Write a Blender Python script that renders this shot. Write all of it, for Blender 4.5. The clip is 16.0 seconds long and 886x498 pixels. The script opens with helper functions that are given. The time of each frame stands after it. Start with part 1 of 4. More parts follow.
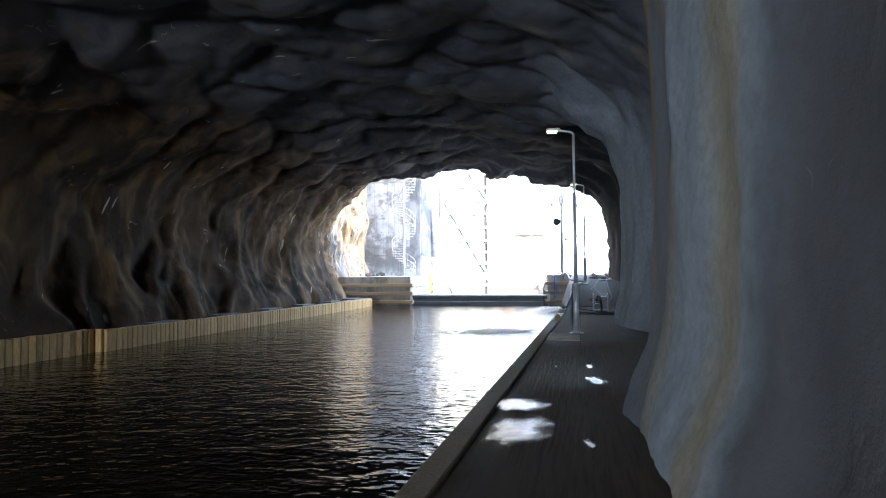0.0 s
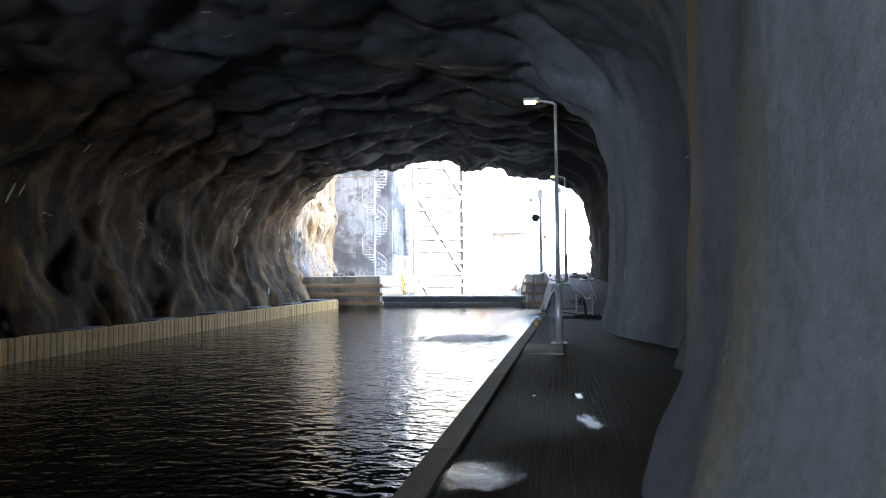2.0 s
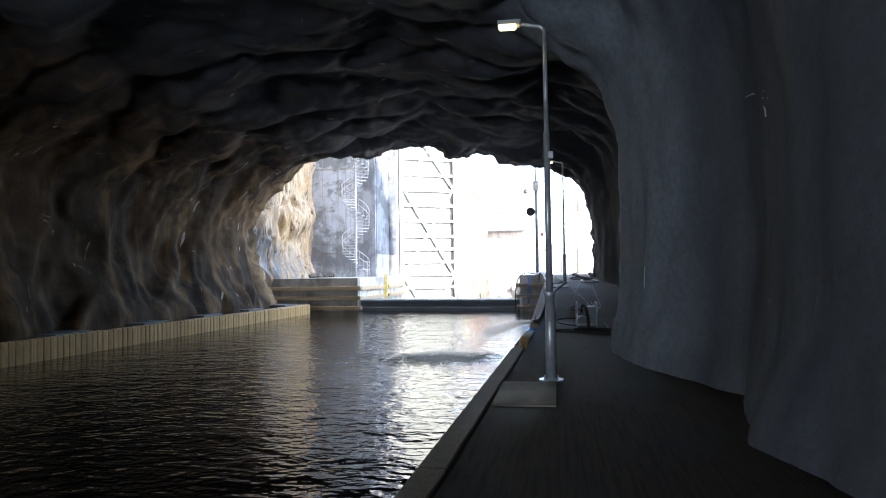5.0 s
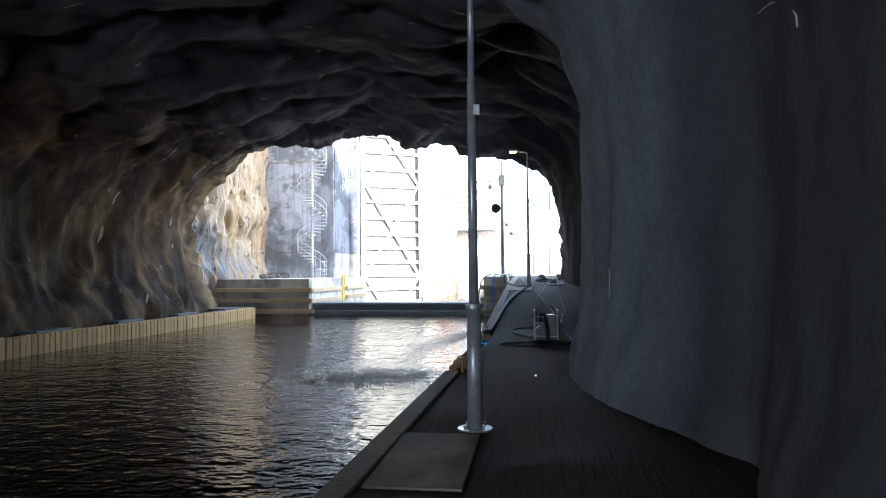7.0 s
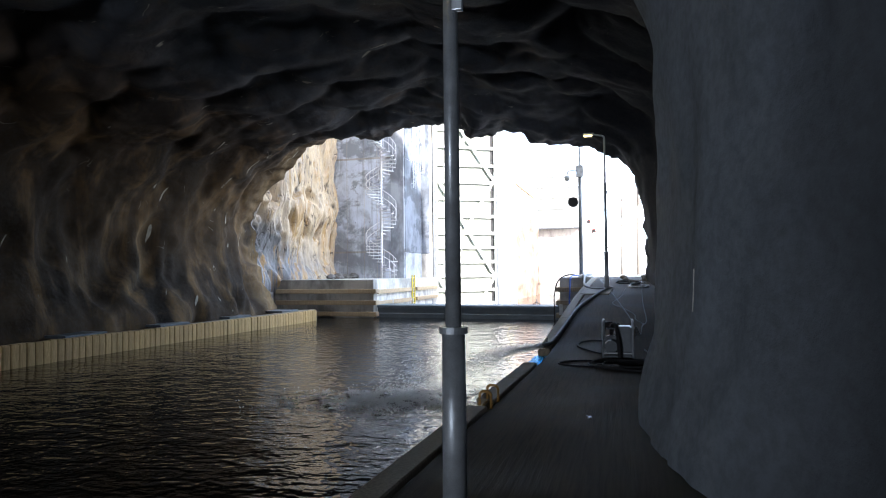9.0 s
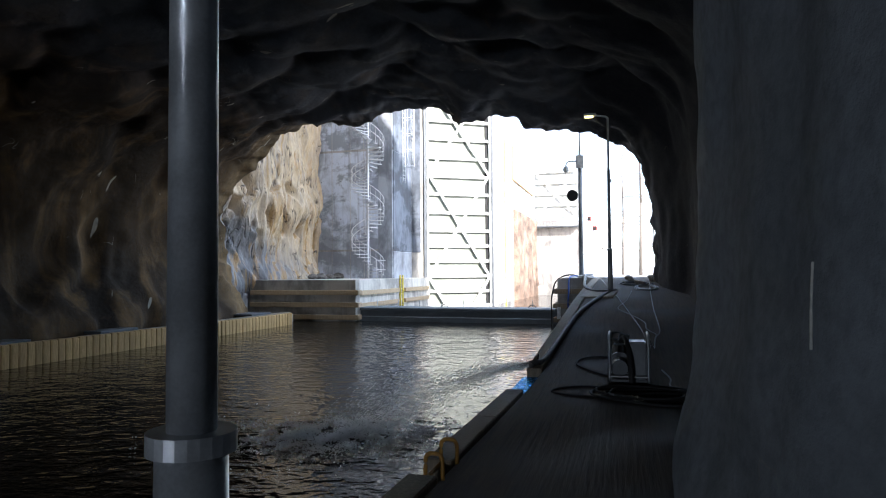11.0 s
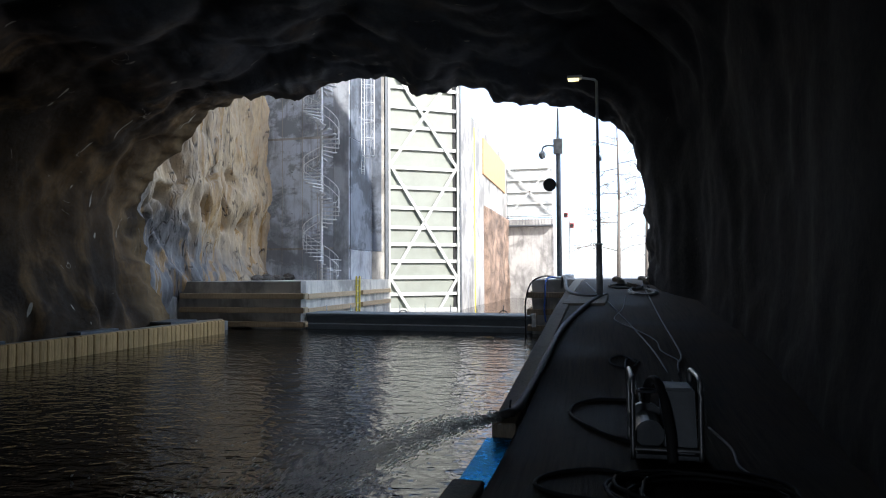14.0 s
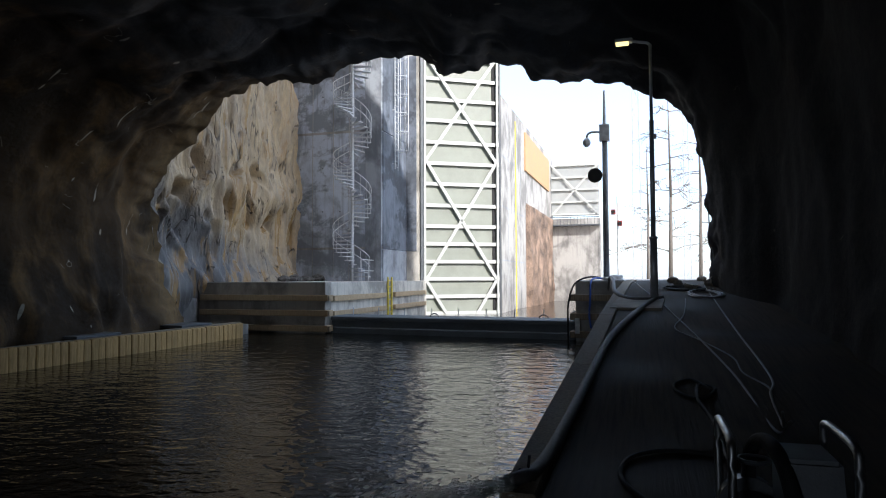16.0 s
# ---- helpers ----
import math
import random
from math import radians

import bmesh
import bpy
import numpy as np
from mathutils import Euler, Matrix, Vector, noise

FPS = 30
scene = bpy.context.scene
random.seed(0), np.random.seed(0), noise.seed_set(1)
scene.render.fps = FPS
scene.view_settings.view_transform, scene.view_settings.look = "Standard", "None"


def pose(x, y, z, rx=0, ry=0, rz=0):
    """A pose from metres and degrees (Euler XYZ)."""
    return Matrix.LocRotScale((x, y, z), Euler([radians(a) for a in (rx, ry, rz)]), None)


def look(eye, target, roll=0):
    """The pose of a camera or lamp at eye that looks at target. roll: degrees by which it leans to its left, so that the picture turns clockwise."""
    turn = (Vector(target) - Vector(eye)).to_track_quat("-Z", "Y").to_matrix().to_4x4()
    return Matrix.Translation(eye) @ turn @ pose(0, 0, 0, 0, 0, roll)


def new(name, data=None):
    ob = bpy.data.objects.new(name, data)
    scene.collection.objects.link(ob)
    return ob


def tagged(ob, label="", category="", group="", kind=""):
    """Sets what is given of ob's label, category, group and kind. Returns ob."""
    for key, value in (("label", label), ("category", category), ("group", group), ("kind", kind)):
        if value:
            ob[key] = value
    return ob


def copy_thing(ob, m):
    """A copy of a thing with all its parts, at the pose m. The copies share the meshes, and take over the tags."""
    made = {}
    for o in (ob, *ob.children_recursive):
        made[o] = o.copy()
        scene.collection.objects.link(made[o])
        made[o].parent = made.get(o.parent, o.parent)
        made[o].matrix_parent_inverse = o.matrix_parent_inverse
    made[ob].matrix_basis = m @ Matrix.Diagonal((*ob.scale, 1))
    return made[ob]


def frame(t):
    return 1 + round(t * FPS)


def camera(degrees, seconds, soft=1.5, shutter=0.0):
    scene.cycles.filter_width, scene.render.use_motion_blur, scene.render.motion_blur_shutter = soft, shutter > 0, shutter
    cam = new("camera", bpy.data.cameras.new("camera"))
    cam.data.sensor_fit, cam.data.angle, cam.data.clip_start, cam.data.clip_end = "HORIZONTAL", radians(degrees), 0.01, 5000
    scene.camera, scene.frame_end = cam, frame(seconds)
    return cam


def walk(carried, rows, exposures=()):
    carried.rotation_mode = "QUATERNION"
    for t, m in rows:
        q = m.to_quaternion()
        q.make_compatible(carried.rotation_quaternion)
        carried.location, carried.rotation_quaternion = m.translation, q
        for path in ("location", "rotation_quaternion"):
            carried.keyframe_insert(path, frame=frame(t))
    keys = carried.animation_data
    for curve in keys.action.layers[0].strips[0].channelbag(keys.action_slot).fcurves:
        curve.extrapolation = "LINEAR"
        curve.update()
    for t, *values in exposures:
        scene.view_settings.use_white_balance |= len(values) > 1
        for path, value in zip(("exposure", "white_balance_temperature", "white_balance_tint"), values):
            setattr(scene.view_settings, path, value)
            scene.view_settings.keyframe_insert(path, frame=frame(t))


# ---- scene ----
cam = camera(66.6, 16.0, 1.1)
METRES, EYE, TILT, LEAN, TURN = 22.0, 1.52, 0.0, 0.0, 11.3
ROWS = [
    (0.0, 0.0, 0.0, 0.0, 0.02, 1.99, 0.57),
    (0.5, 0.0069, 0.0321, 0.0001, -0.48, 1.98, 0.63),
    (1.0, 0.0104, 0.0642, -0.0006, -0.81, 1.97, 0.54),
    (1.5, 0.0164, 0.0964, -0.0025, -1.32, 1.98, 0.56),
    (2.0, 0.0216, 0.1286, -0.0019, -1.74, 1.97, 0.61),
    (2.5, 0.0275, 0.1638, -0.002, -2.25, 1.95, 0.58),
    (3.0, 0.0321, 0.1982, -0.001, -0.67, 1.9, 0.64),
    (3.5, 0.0379, 0.232, 0.0005, -0.35, 1.94, 0.61),
    (4.0, 0.0468, 0.2656, 0.0002, -0.78, 1.95, 0.72),
    (6.5, 0.1026, 0.4224, -0.0001, -3.16, 1.97, 0.64),
    (7.0, 0.1151, 0.4544, 0.0007, -3.67, 1.97, 0.58),
    (7.5, 0.1284, 0.4833, 0.0024, -2.26, 1.98, 0.69),
    (8.0, 0.1385, 0.5141, 0.0024, -1.43, 2.01, 0.58),
    (8.5, 0.1493, 0.5419, 0.0025, 1.72, 2.02, 0.65),
    (9.0, 0.1571, 0.5732, 0.0006, 3.78, 2.07, 0.56),
    (11.5, 0.1763, 0.7268, -0.0007, 3.7, 2.09, 0.37),
    (12.0, 0.1779, 0.7577, -0.0022, 3.2, 2.1, 0.38),
    (12.5, 0.1769, 0.7873, -0.0025, 2.72, 2.13, 0.37),
    (13.0, 0.1803, 0.8171, -0.0022, 2.22, 2.15, 0.36),
    (13.5, 0.1839, 0.8449, -0.0019, 1.87, 2.2, 0.39),
    (14.0, 0.1865, 0.873, -0.002, 1.4, 2.22, 0.32),
    (14.5, 0.1928, 0.9, -0.003, 0.87, 2.29, 0.36),
    (15.0, 0.1959, 0.9262, -0.0029, 0.37, 2.33, 0.29),
    (15.5, 0.1986, 0.9513, -0.0042, 1.74, 2.37, 0.24),
    (16.0, 0.202, 0.9722, -0.0052, 5.26, 2.45, 0.21),
]
walk(cam, [(t, pose(0, 0, EYE, TILT, LEAN, TURN) @ pose(METRES * x, METRES * y, METRES * z, 90 + pitch, roll, yaw)) for t, x, y, z, yaw, pitch, roll in ROWS],
     exposures=[(0.0, 3.36, 6200, 14), (3.5, 2.75, 6200, 14), (7.0, 2.56, 6200, 14), (9.0, 2.38, 6200, 14), (12.5, 1.2, 6150, 13), (13.5, 1.0, 6150, 13), (16.0, 0.52, 6200, 13)])

SUN_TO = Vector((0.62, -0.55, 0.56)).normalized()

# ---- world and sun ----
world = bpy.data.worlds.new("sky")
scene.world = world
world.use_nodes = True
wn = world.node_tree
wn.nodes.clear()
sky = wn.nodes.new("ShaderNodeTexSky")
sky.sky_type = "NISHITA"
sky.sun_disc = False
sky.sun_elevation = math.asin(SUN_TO.z)
sky.sun_rotation = math.atan2(SUN_TO.x, SUN_TO.y)
sky.dust_density = 1.5
wbg = wn.nodes.new("ShaderNodeBackground")
wbg.inputs["Strength"].default_value = 0.15
wout = wn.nodes.new("ShaderNodeOutputWorld")
wn.links.new(sky.outputs[0], wbg.inputs[0])
# bright thin haze all over the sky
haze = wn.nodes.new("ShaderNodeBackground")
haze.inputs["Color"].default_value = (0.76, 0.94, 1.16, 1.0)
haze.inputs["Strength"].default_value = 0.5
both = wn.nodes.new("ShaderNodeAddShader")
wn.links.new(wbg.outputs[0], both.inputs[0])
wn.links.new(haze.outputs[0], both.inputs[1])
wn.links.new(both.outputs[0], wout.inputs[0])

sun_data = bpy.data.lights.new("sun", "SUN")
sun_data.energy = 4.5
sun_data.angle = radians(0.5)
sun_data.color = (1.0, 0.95, 0.87)
sun = new("sun", sun_data)
sun.matrix_world = look(tuple(SUN_TO * 60), (0, 0, 0))

# added fill lamp in an assumed, unseen opening at the tunnel's rear end, behind the walk's start
rear_data = bpy.data.lights.new("rear_fill_light", "AREA")
rear_data.shape, rear_data.size, rear_data.size_y = "RECTANGLE", 4.2, 4.4
rear_data.energy = 590.0
rear_data.color = (0.80, 0.90, 1.0)
rear_light = new("rear_fill_light", rear_data)
rear_light.matrix_world = look((-11.0, -20.1, 2.6), (-11.0, 0.0, 2.6))



# ---- materials ----
class Mat:
    """A node material with a short way of adding nodes."""

    def __init__(self, name):
        self.m = bpy.data.materials.new(name)
        self.m.use_nodes = True
        self.t = self.m.node_tree
        self.b = self.t.nodes["Principled BSDF"]
        self.co = self.t.nodes.new("ShaderNodeTexCoord").outputs["Object"]

    def put(self, socket, value):
        if isinstance(value, bpy.types.NodeSocket):
            self.t.links.new(value, socket)
        else:
            socket.default_value = value

    def node(self, kind, inputs=None, out=0, **props):
        n = self.t.nodes.new(kind)
        if "operation" in props:
            n.operation = props["operation"]
        if "data_type" in props:
            n.data_type = props["data_type"]
        if "blend_type" in props:
            n.blend_type = props["blend_type"]
        if "feature" in props:
            n.feature = props["feature"]
        if "interpolation_type" in props:
            n.interpolation_type = props["interpolation_type"]
        for k, v in (inputs or {}).items():
            self.put(n.inputs[k], v)
        return n.outputs[out]

    def stretch(self, sx, sy, sz):
        return self.node("ShaderNodeMapping", {"Vector": self.co, "Scale": (sx, sy, sz)})

    def noise(self, scale, detail=4.0, rough=0.55, vec=None, dist=0.0):
        return self.node("ShaderNodeTexNoise", {"Vector": vec or self.co, "Scale": scale, "Detail": detail, "Roughness": rough, "Distortion": dist})

    def ramp(self, fac, a, b, lo=0.0, hi=1.0):
        return self.node("ShaderNodeMapRange", {"Value": fac, "From Min": a, "From Max": b, "To Min": lo, "To Max": hi}, interpolation_type="SMOOTHSTEP")

    def mix(self, fac, a, b, blend="MIX"):
        n = self.t.nodes.new("ShaderNodeMix")
        n.data_type, n.blend_type = "RGBA", blend
        self.put(n.inputs[0], fac)
        for i, v in ((6, a), (7, b)):
            self.put(n.inputs[i], (*v, 1.0) if isinstance(v, tuple) and len(v) == 3 else v)
        return n.outputs[2]

    def math(self, op, a, b=0.0):
        return self.node("ShaderNodeMath", {0: a, 1: b}, operation=op)

    def bump(self, height, strength, distance):
        return self.node("ShaderNodeBump", {"Height": height, "Strength": strength, "Distance": distance})

    def done(self, color, rough, normal=None, metal=0.0, spec=0.5):
        self.put(self.b.inputs["Base Color"], (*color, 1.0) if isinstance(color, tuple) and len(color) == 3 else color)
        self.put(self.b.inputs["Roughness"], rough)
        self.put(self.b.inputs["Metallic"], metal)
        self.put(self.b.inputs["Specular IOR Level"], spec)
        if normal is not None:
            self.put(self.b.inputs["Normal"], normal)
        return self.m


def simple(name, color, rough=0.6, metal=0.0, vary=0.25, scale=6.0, bump=0.002):
    """A plain stuff with soft blotches, fine grain and a little relief."""
    k = Mat(name)
    big, fine = k.noise(scale), k.noise(scale * 14, 3.0)
    f = k.math("ADD", k.math("MULTIPLY", big, 0.7), k.math("MULTIPLY", fine, 0.3))
    lo = tuple(c * (1 - vary) for c in color)
    hi = tuple(min(1.0, c * (1 + vary)) for c in color)
    c = k.mix(k.ramp(f, 0.3, 0.7), lo, hi)
    r = k.ramp(big, 0.3, 0.7, max(0.05, rough - 0.1), min(1.0, rough + 0.1))
    return k.done(c, r, k.bump(fine, 0.5, bump), metal)


def rock_material(name, base, warm, cool, warm_at, pale_base=None):
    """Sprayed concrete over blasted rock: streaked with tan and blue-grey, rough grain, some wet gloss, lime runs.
    pale_base: the paler coat of the quay-side wall, its lit and shaded stretches put into the colour."""
    k = Mat(name)
    streak = k.noise(1.0, 5.0, 0.6, k.stretch(0.9, 0.7, 0.13), 0.6)
    patch = k.noise(0.22, 4.0)
    fine = k.noise(9.0, 6.0, 0.65)
    grit = k.noise(55.0, 3.0, 0.7)
    c = k.mix(k.ramp(patch, 0.35, 0.65), base, cool)
    if pale_base:
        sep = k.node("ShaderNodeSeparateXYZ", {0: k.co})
        # bluish roof tint: the skylight's cast is put into the colour
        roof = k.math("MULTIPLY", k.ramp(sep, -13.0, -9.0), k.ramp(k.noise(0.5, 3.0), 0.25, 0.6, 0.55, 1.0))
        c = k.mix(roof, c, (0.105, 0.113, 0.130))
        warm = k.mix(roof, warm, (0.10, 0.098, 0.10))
    c = k.mix(k.ramp(streak, warm_at - 0.08, warm_at + 0.2), c, warm)
    ochre = k.noise(1.7, 4.0, 0.6, k.stretch(1.2, 0.9, 0.16), 0.4)
    c = k.mix(k.ramp(ochre, 0.58, 0.8, 0.0, 0.35), c, (0.26, 0.16, 0.08))
    if pale_base:
        # iron seeps near the mouth on the canal's far side
        mouthward = k.math("MULTIPLY", k.ramp(k.node("ShaderNodeSeparateXYZ", {0: k.co}, out=1), 38.4, 40.4), k.ramp(sep, -8.5, -11.0))
        mouthward = k.math("MULTIPLY", mouthward, k.ramp(k.noise(0.8, 4.0, 0.6, k.stretch(1.0, 1.0, 0.4), 0.5), 0.32, 0.68))
        c = k.mix(k.math("MULTIPLY", mouthward, 0.45), c, (0.33, 0.22, 0.10))
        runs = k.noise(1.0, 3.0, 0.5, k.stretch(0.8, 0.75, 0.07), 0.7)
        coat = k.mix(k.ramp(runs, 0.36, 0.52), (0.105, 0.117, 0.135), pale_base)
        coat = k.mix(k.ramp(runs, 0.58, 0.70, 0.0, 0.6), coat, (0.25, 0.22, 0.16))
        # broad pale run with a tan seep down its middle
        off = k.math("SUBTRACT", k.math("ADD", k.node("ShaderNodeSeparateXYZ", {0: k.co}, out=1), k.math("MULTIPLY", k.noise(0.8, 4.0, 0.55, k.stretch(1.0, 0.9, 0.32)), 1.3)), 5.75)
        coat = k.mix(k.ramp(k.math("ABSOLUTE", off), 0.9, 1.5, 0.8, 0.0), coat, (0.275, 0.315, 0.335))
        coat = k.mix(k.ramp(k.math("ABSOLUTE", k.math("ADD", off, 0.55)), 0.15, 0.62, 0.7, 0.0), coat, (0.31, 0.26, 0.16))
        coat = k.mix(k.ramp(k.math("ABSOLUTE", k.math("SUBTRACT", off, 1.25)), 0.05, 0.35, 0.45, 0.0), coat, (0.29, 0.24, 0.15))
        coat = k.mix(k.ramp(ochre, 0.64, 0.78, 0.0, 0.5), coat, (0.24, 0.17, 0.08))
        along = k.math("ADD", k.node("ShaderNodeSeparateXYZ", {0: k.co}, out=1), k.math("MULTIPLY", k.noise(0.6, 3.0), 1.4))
        # violet-grey coat before the pale run, darkened for faces turned from the light
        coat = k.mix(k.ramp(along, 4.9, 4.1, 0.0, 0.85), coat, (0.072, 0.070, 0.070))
        # paler stretch: the light on the far bulge is put into the colour
        lit_bulge = k.math("MULTIPLY", k.ramp(along, 17.2, 19.0), k.ramp(k.noise(0.9, 4.0, 0.55, k.stretch(1.0, 1.0, 0.5), 0.4), 0.3, 0.6, 0.65, 1.0))
        coat = k.mix(lit_bulge, coat, (0.30, 0.335, 0.375))
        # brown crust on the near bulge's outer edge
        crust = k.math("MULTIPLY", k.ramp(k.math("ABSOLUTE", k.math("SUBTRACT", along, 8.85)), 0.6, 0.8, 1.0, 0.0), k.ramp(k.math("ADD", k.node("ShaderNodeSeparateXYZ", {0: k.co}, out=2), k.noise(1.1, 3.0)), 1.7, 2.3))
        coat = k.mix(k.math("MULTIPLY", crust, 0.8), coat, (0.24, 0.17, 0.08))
        # past the bulge the wall's shade is painted in as near-black
        shaded_end = k.ramp(k.node("ShaderNodeSeparateXYZ", {0: k.co}, out=1), 21.6, 23.4)
        coat = k.mix(shaded_end, coat, (0.025, 0.026, 0.031))
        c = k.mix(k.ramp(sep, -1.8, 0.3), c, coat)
    # slivers of lime and painted-in wet glints leaning with the flutes, and a few branching lime threads
    place = k.node("ShaderNodeSeparateXYZ", {0: k.co}, out=1)
    high = k.node("ShaderNodeSeparateXYZ", {0: k.co}, out=2)
    slant = k.node("ShaderNodeCombineXYZ", {0: k.math("MULTIPLY", k.node("ShaderNodeSeparateXYZ", {0: k.co}), 1.4), 1: k.math("MULTIPLY", k.math("SUBTRACT", place, k.math("MULTIPLY", high, 0.36)), 3.6), 2: k.math("MULTIPLY", high, 0.62)})
    sliver = k.ramp(k.noise(1.0, 1.0, 0.5, slant, 0.5), 0.75, 0.775)
    thin = k.ramp(k.math("ABSOLUTE", k.math("SUBTRACT", k.noise(1.6, 2.0, 0.5, None, 0.3), 0.5)), 0.0, 0.008, 1.0, 0.0)
    thin = k.math("MULTIPLY", thin, k.ramp(k.noise(1.3, 2.0), 0.65, 0.69))
    if pale_base:
        sliver = k.math("MULTIPLY", sliver, k.ramp(sep, -3.0, -1.0, 1.0, 0.0))
        thin = k.math("MULTIPLY", thin, k.ramp(sep, -1.5, 0.2, 1.0, 0.2))
    mark = k.math("MAXIMUM", sliver, thin)
    c = k.mix(k.math("MULTIPLY", mark, 0.8), c, (0.56, 0.51, 0.42))
    c = k.mix(k.ramp(fine, 0.3, 0.75, 0.0, 0.35), c, (0.06, 0.056, 0.052))
    h = k.math("ADD", k.math("ADD", k.math("MULTIPLY", fine, 0.8), k.math("MULTIPLY", grit, 0.22)), k.math("MULTIPLY", k.noise(3.2, 4.0, 0.6), 0.6))
    rough = k.ramp(streak, 0.35, 0.7, 0.95, 0.75)
    strength = k.math("MULTIPLY", k.ramp(sep, -1.8, 0.3, 0.85, 0.5), k.ramp(k.noise(0.7, 3.0, 0.6), 0.35, 0.65, 0.35, 1.0)) if pale_base else 0.85
    return k.done(c, rough, k.bump(h, strength, 0.045 if pale_base else 0.10), 0.0, 0.12)


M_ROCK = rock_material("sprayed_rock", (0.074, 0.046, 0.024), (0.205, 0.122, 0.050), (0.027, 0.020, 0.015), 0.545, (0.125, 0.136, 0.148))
def flank_material():
    """Wet limestone face: cream and grey, ochre seeps, black crevices, glossy runs."""
    k = Mat("wet_limestone")
    big = k.noise(0.35, 4.0, 0.6, None, 0.5)
    run = k.noise(1.5, 5.0, 0.62, k.stretch(1.0, 1.0, 0.2), 0.8)
    fine = k.noise(6.0, 6.0, 0.65, k.stretch(1.0, 1.0, 0.5))
    grit = k.noise(40.0, 3.0, 0.7)
    height = k.node("ShaderNodeSeparateXYZ", {0: k.co}, out=2)
    cream = k.mix(k.ramp(run, 0.35, 0.65), (0.56, 0.42, 0.25), (0.40, 0.31, 0.21))
    grey = k.mix(k.ramp(run, 0.35, 0.65), (0.20, 0.195, 0.19), (0.095, 0.095, 0.10))
    inland = k.ramp(k.node("ShaderNodeSeparateXYZ", {0: k.co}, out=1), 44.0, 50.5)
    up = k.math("ADD", k.math("ADD", k.math("MULTIPLY", k.ramp(height, 1.5, 7.5), 0.45), k.math("MULTIPLY", inland, 0.3)), k.math("MULTIPLY", big, 0.6))
    c = k.mix(k.ramp(up, 0.42, 0.68), grey, cream)
    seep = k.noise(1.0, 5.0, 0.6, k.stretch(1.3, 1.3, 0.16), 0.9)
    c = k.mix(k.ramp(seep, 0.49, 0.62, 0.0, 0.85), c, (0.44, 0.27, 0.11))
    crack = k.ramp(k.math("ABSOLUTE", k.math("SUBTRACT", k.noise(0.9, 3.0, 0.6, k.stretch(1.0, 1.0, 0.28), 0.5), 0.5)), 0.0, 0.022, 1.0, 0.0)
    crack = k.math("MULTIPLY", crack, k.ramp(k.noise(0.8, 2.0), 0.45, 0.6))
    pit = k.ramp(k.noise(1.9, 3.0, 0.6, k.stretch(1.0, 1.0, 0.55), 0.8), 0.64, 0.70)
    c = k.mix(k.math("MAXIMUM", k.math("MULTIPLY", crack, 0.8), k.math("MULTIPLY", pit, 0.85)), c, (0.045, 0.035, 0.028))
    c = k.mix(k.ramp(fine, 0.35, 0.75, 0.0, 0.35), c, (0.12, 0.10, 0.08))
    h = k.math("ADD", k.math("ADD", k.math("MULTIPLY", fine, 0.7), k.math("MULTIPLY", run, 0.9)), k.math("MULTIPLY", grit, 0.12))
    h = k.math("SUBTRACT", h, k.math("MULTIPLY", k.math("MAXIMUM", crack, pit), 0.8))
    return k.done(c, k.ramp(seep, 0.3, 0.65, 0.6, 0.22), k.bump(h, 0.7, 0.11), 0.0, 0.45)


M_FLANK = flank_material()
M_CLIFF = rock_material("outer_rock", (0.42, 0.375, 0.31), (0.50, 0.405, 0.29), (0.19, 0.19, 0.195), 0.46)


def concrete_material(name, base, streaky=0.5, bump=0.004, blotched=False):
    """Cast concrete with cloudy stains, run-down streaks and pores."""
    k = Mat(name)
    cloud = k.noise(0.6, 6.0, 0.65, k.stretch(1.0, 1.0, 0.7), 0.25)
    runs = k.noise(2.2, 4.0, 0.6, k.stretch(1.6, 1.6, 0.12))
    fine = k.noise(30.0, 4.0, 0.7)
    c = k.mix(k.ramp(cloud, 0.38, 0.6), tuple(v * 0.5 for v in base), tuple(min(1, v * 1.15) for v in base))
    c = k.mix(k.ramp(runs, 0.5, 0.72, 0.0, streaky), c, tuple(v * 0.4 for v in base))
    if blotched:
        # old soaked areas and pale lime bloom with hard edges
        soaked = k.noise(0.33, 6.0, 0.68, k.stretch(1.0, 1.0, 1.5), 0.25)
        bloom = k.noise(0.55, 6.0, 0.7, k.stretch(1.0, 1.0, 0.8), 0.2)
        c = k.mix(k.ramp(soaked, 0.50, 0.57, 0.0, 0.7), c, tuple(v * 0.28 for v in base))
        c = k.mix(k.ramp(bloom, 0.58, 0.64, 0.0, 0.55), c, tuple(min(1, v * 1.35) for v in base))
    c = k.mix(k.ramp(fine, 0.4, 0.7, 0.0, 0.25), c, tuple(v * 0.5 for v in base))
    return k.done(c, k.ramp(cloud, 0.3, 0.7, 0.7, 0.9), k.bump(fine, 0.6, bump))


M_CONC = concrete_material("concrete", (0.42, 0.41, 0.39))
M_CONC_BLUE = concrete_material("stained_concrete", (0.60, 0.66, 0.75), 0.6, blotched=True)
M_CONC_LOCK = concrete_material("weathered_lock_concrete", (0.40, 0.385, 0.36), 0.4)
M_CONC_STEEL = concrete_material("grey_pier_concrete", (0.34, 0.365, 0.40), 0.5)
# darker stained copy of the stair wall's concrete, with shade in its colour
M_CONC_SHADED = concrete_material("shaded_stained_concrete", (0.17, 0.195, 0.235), 0.4, blotched=True)
# front block of the guide wall, darker than its pale side
M_CONC_DARK = concrete_material("lead_front_concrete", (0.42, 0.39, 0.345), 0.5)
M_CONC_TAN = concrete_material("tan_concrete", (0.36, 0.30, 0.23), 0.3)
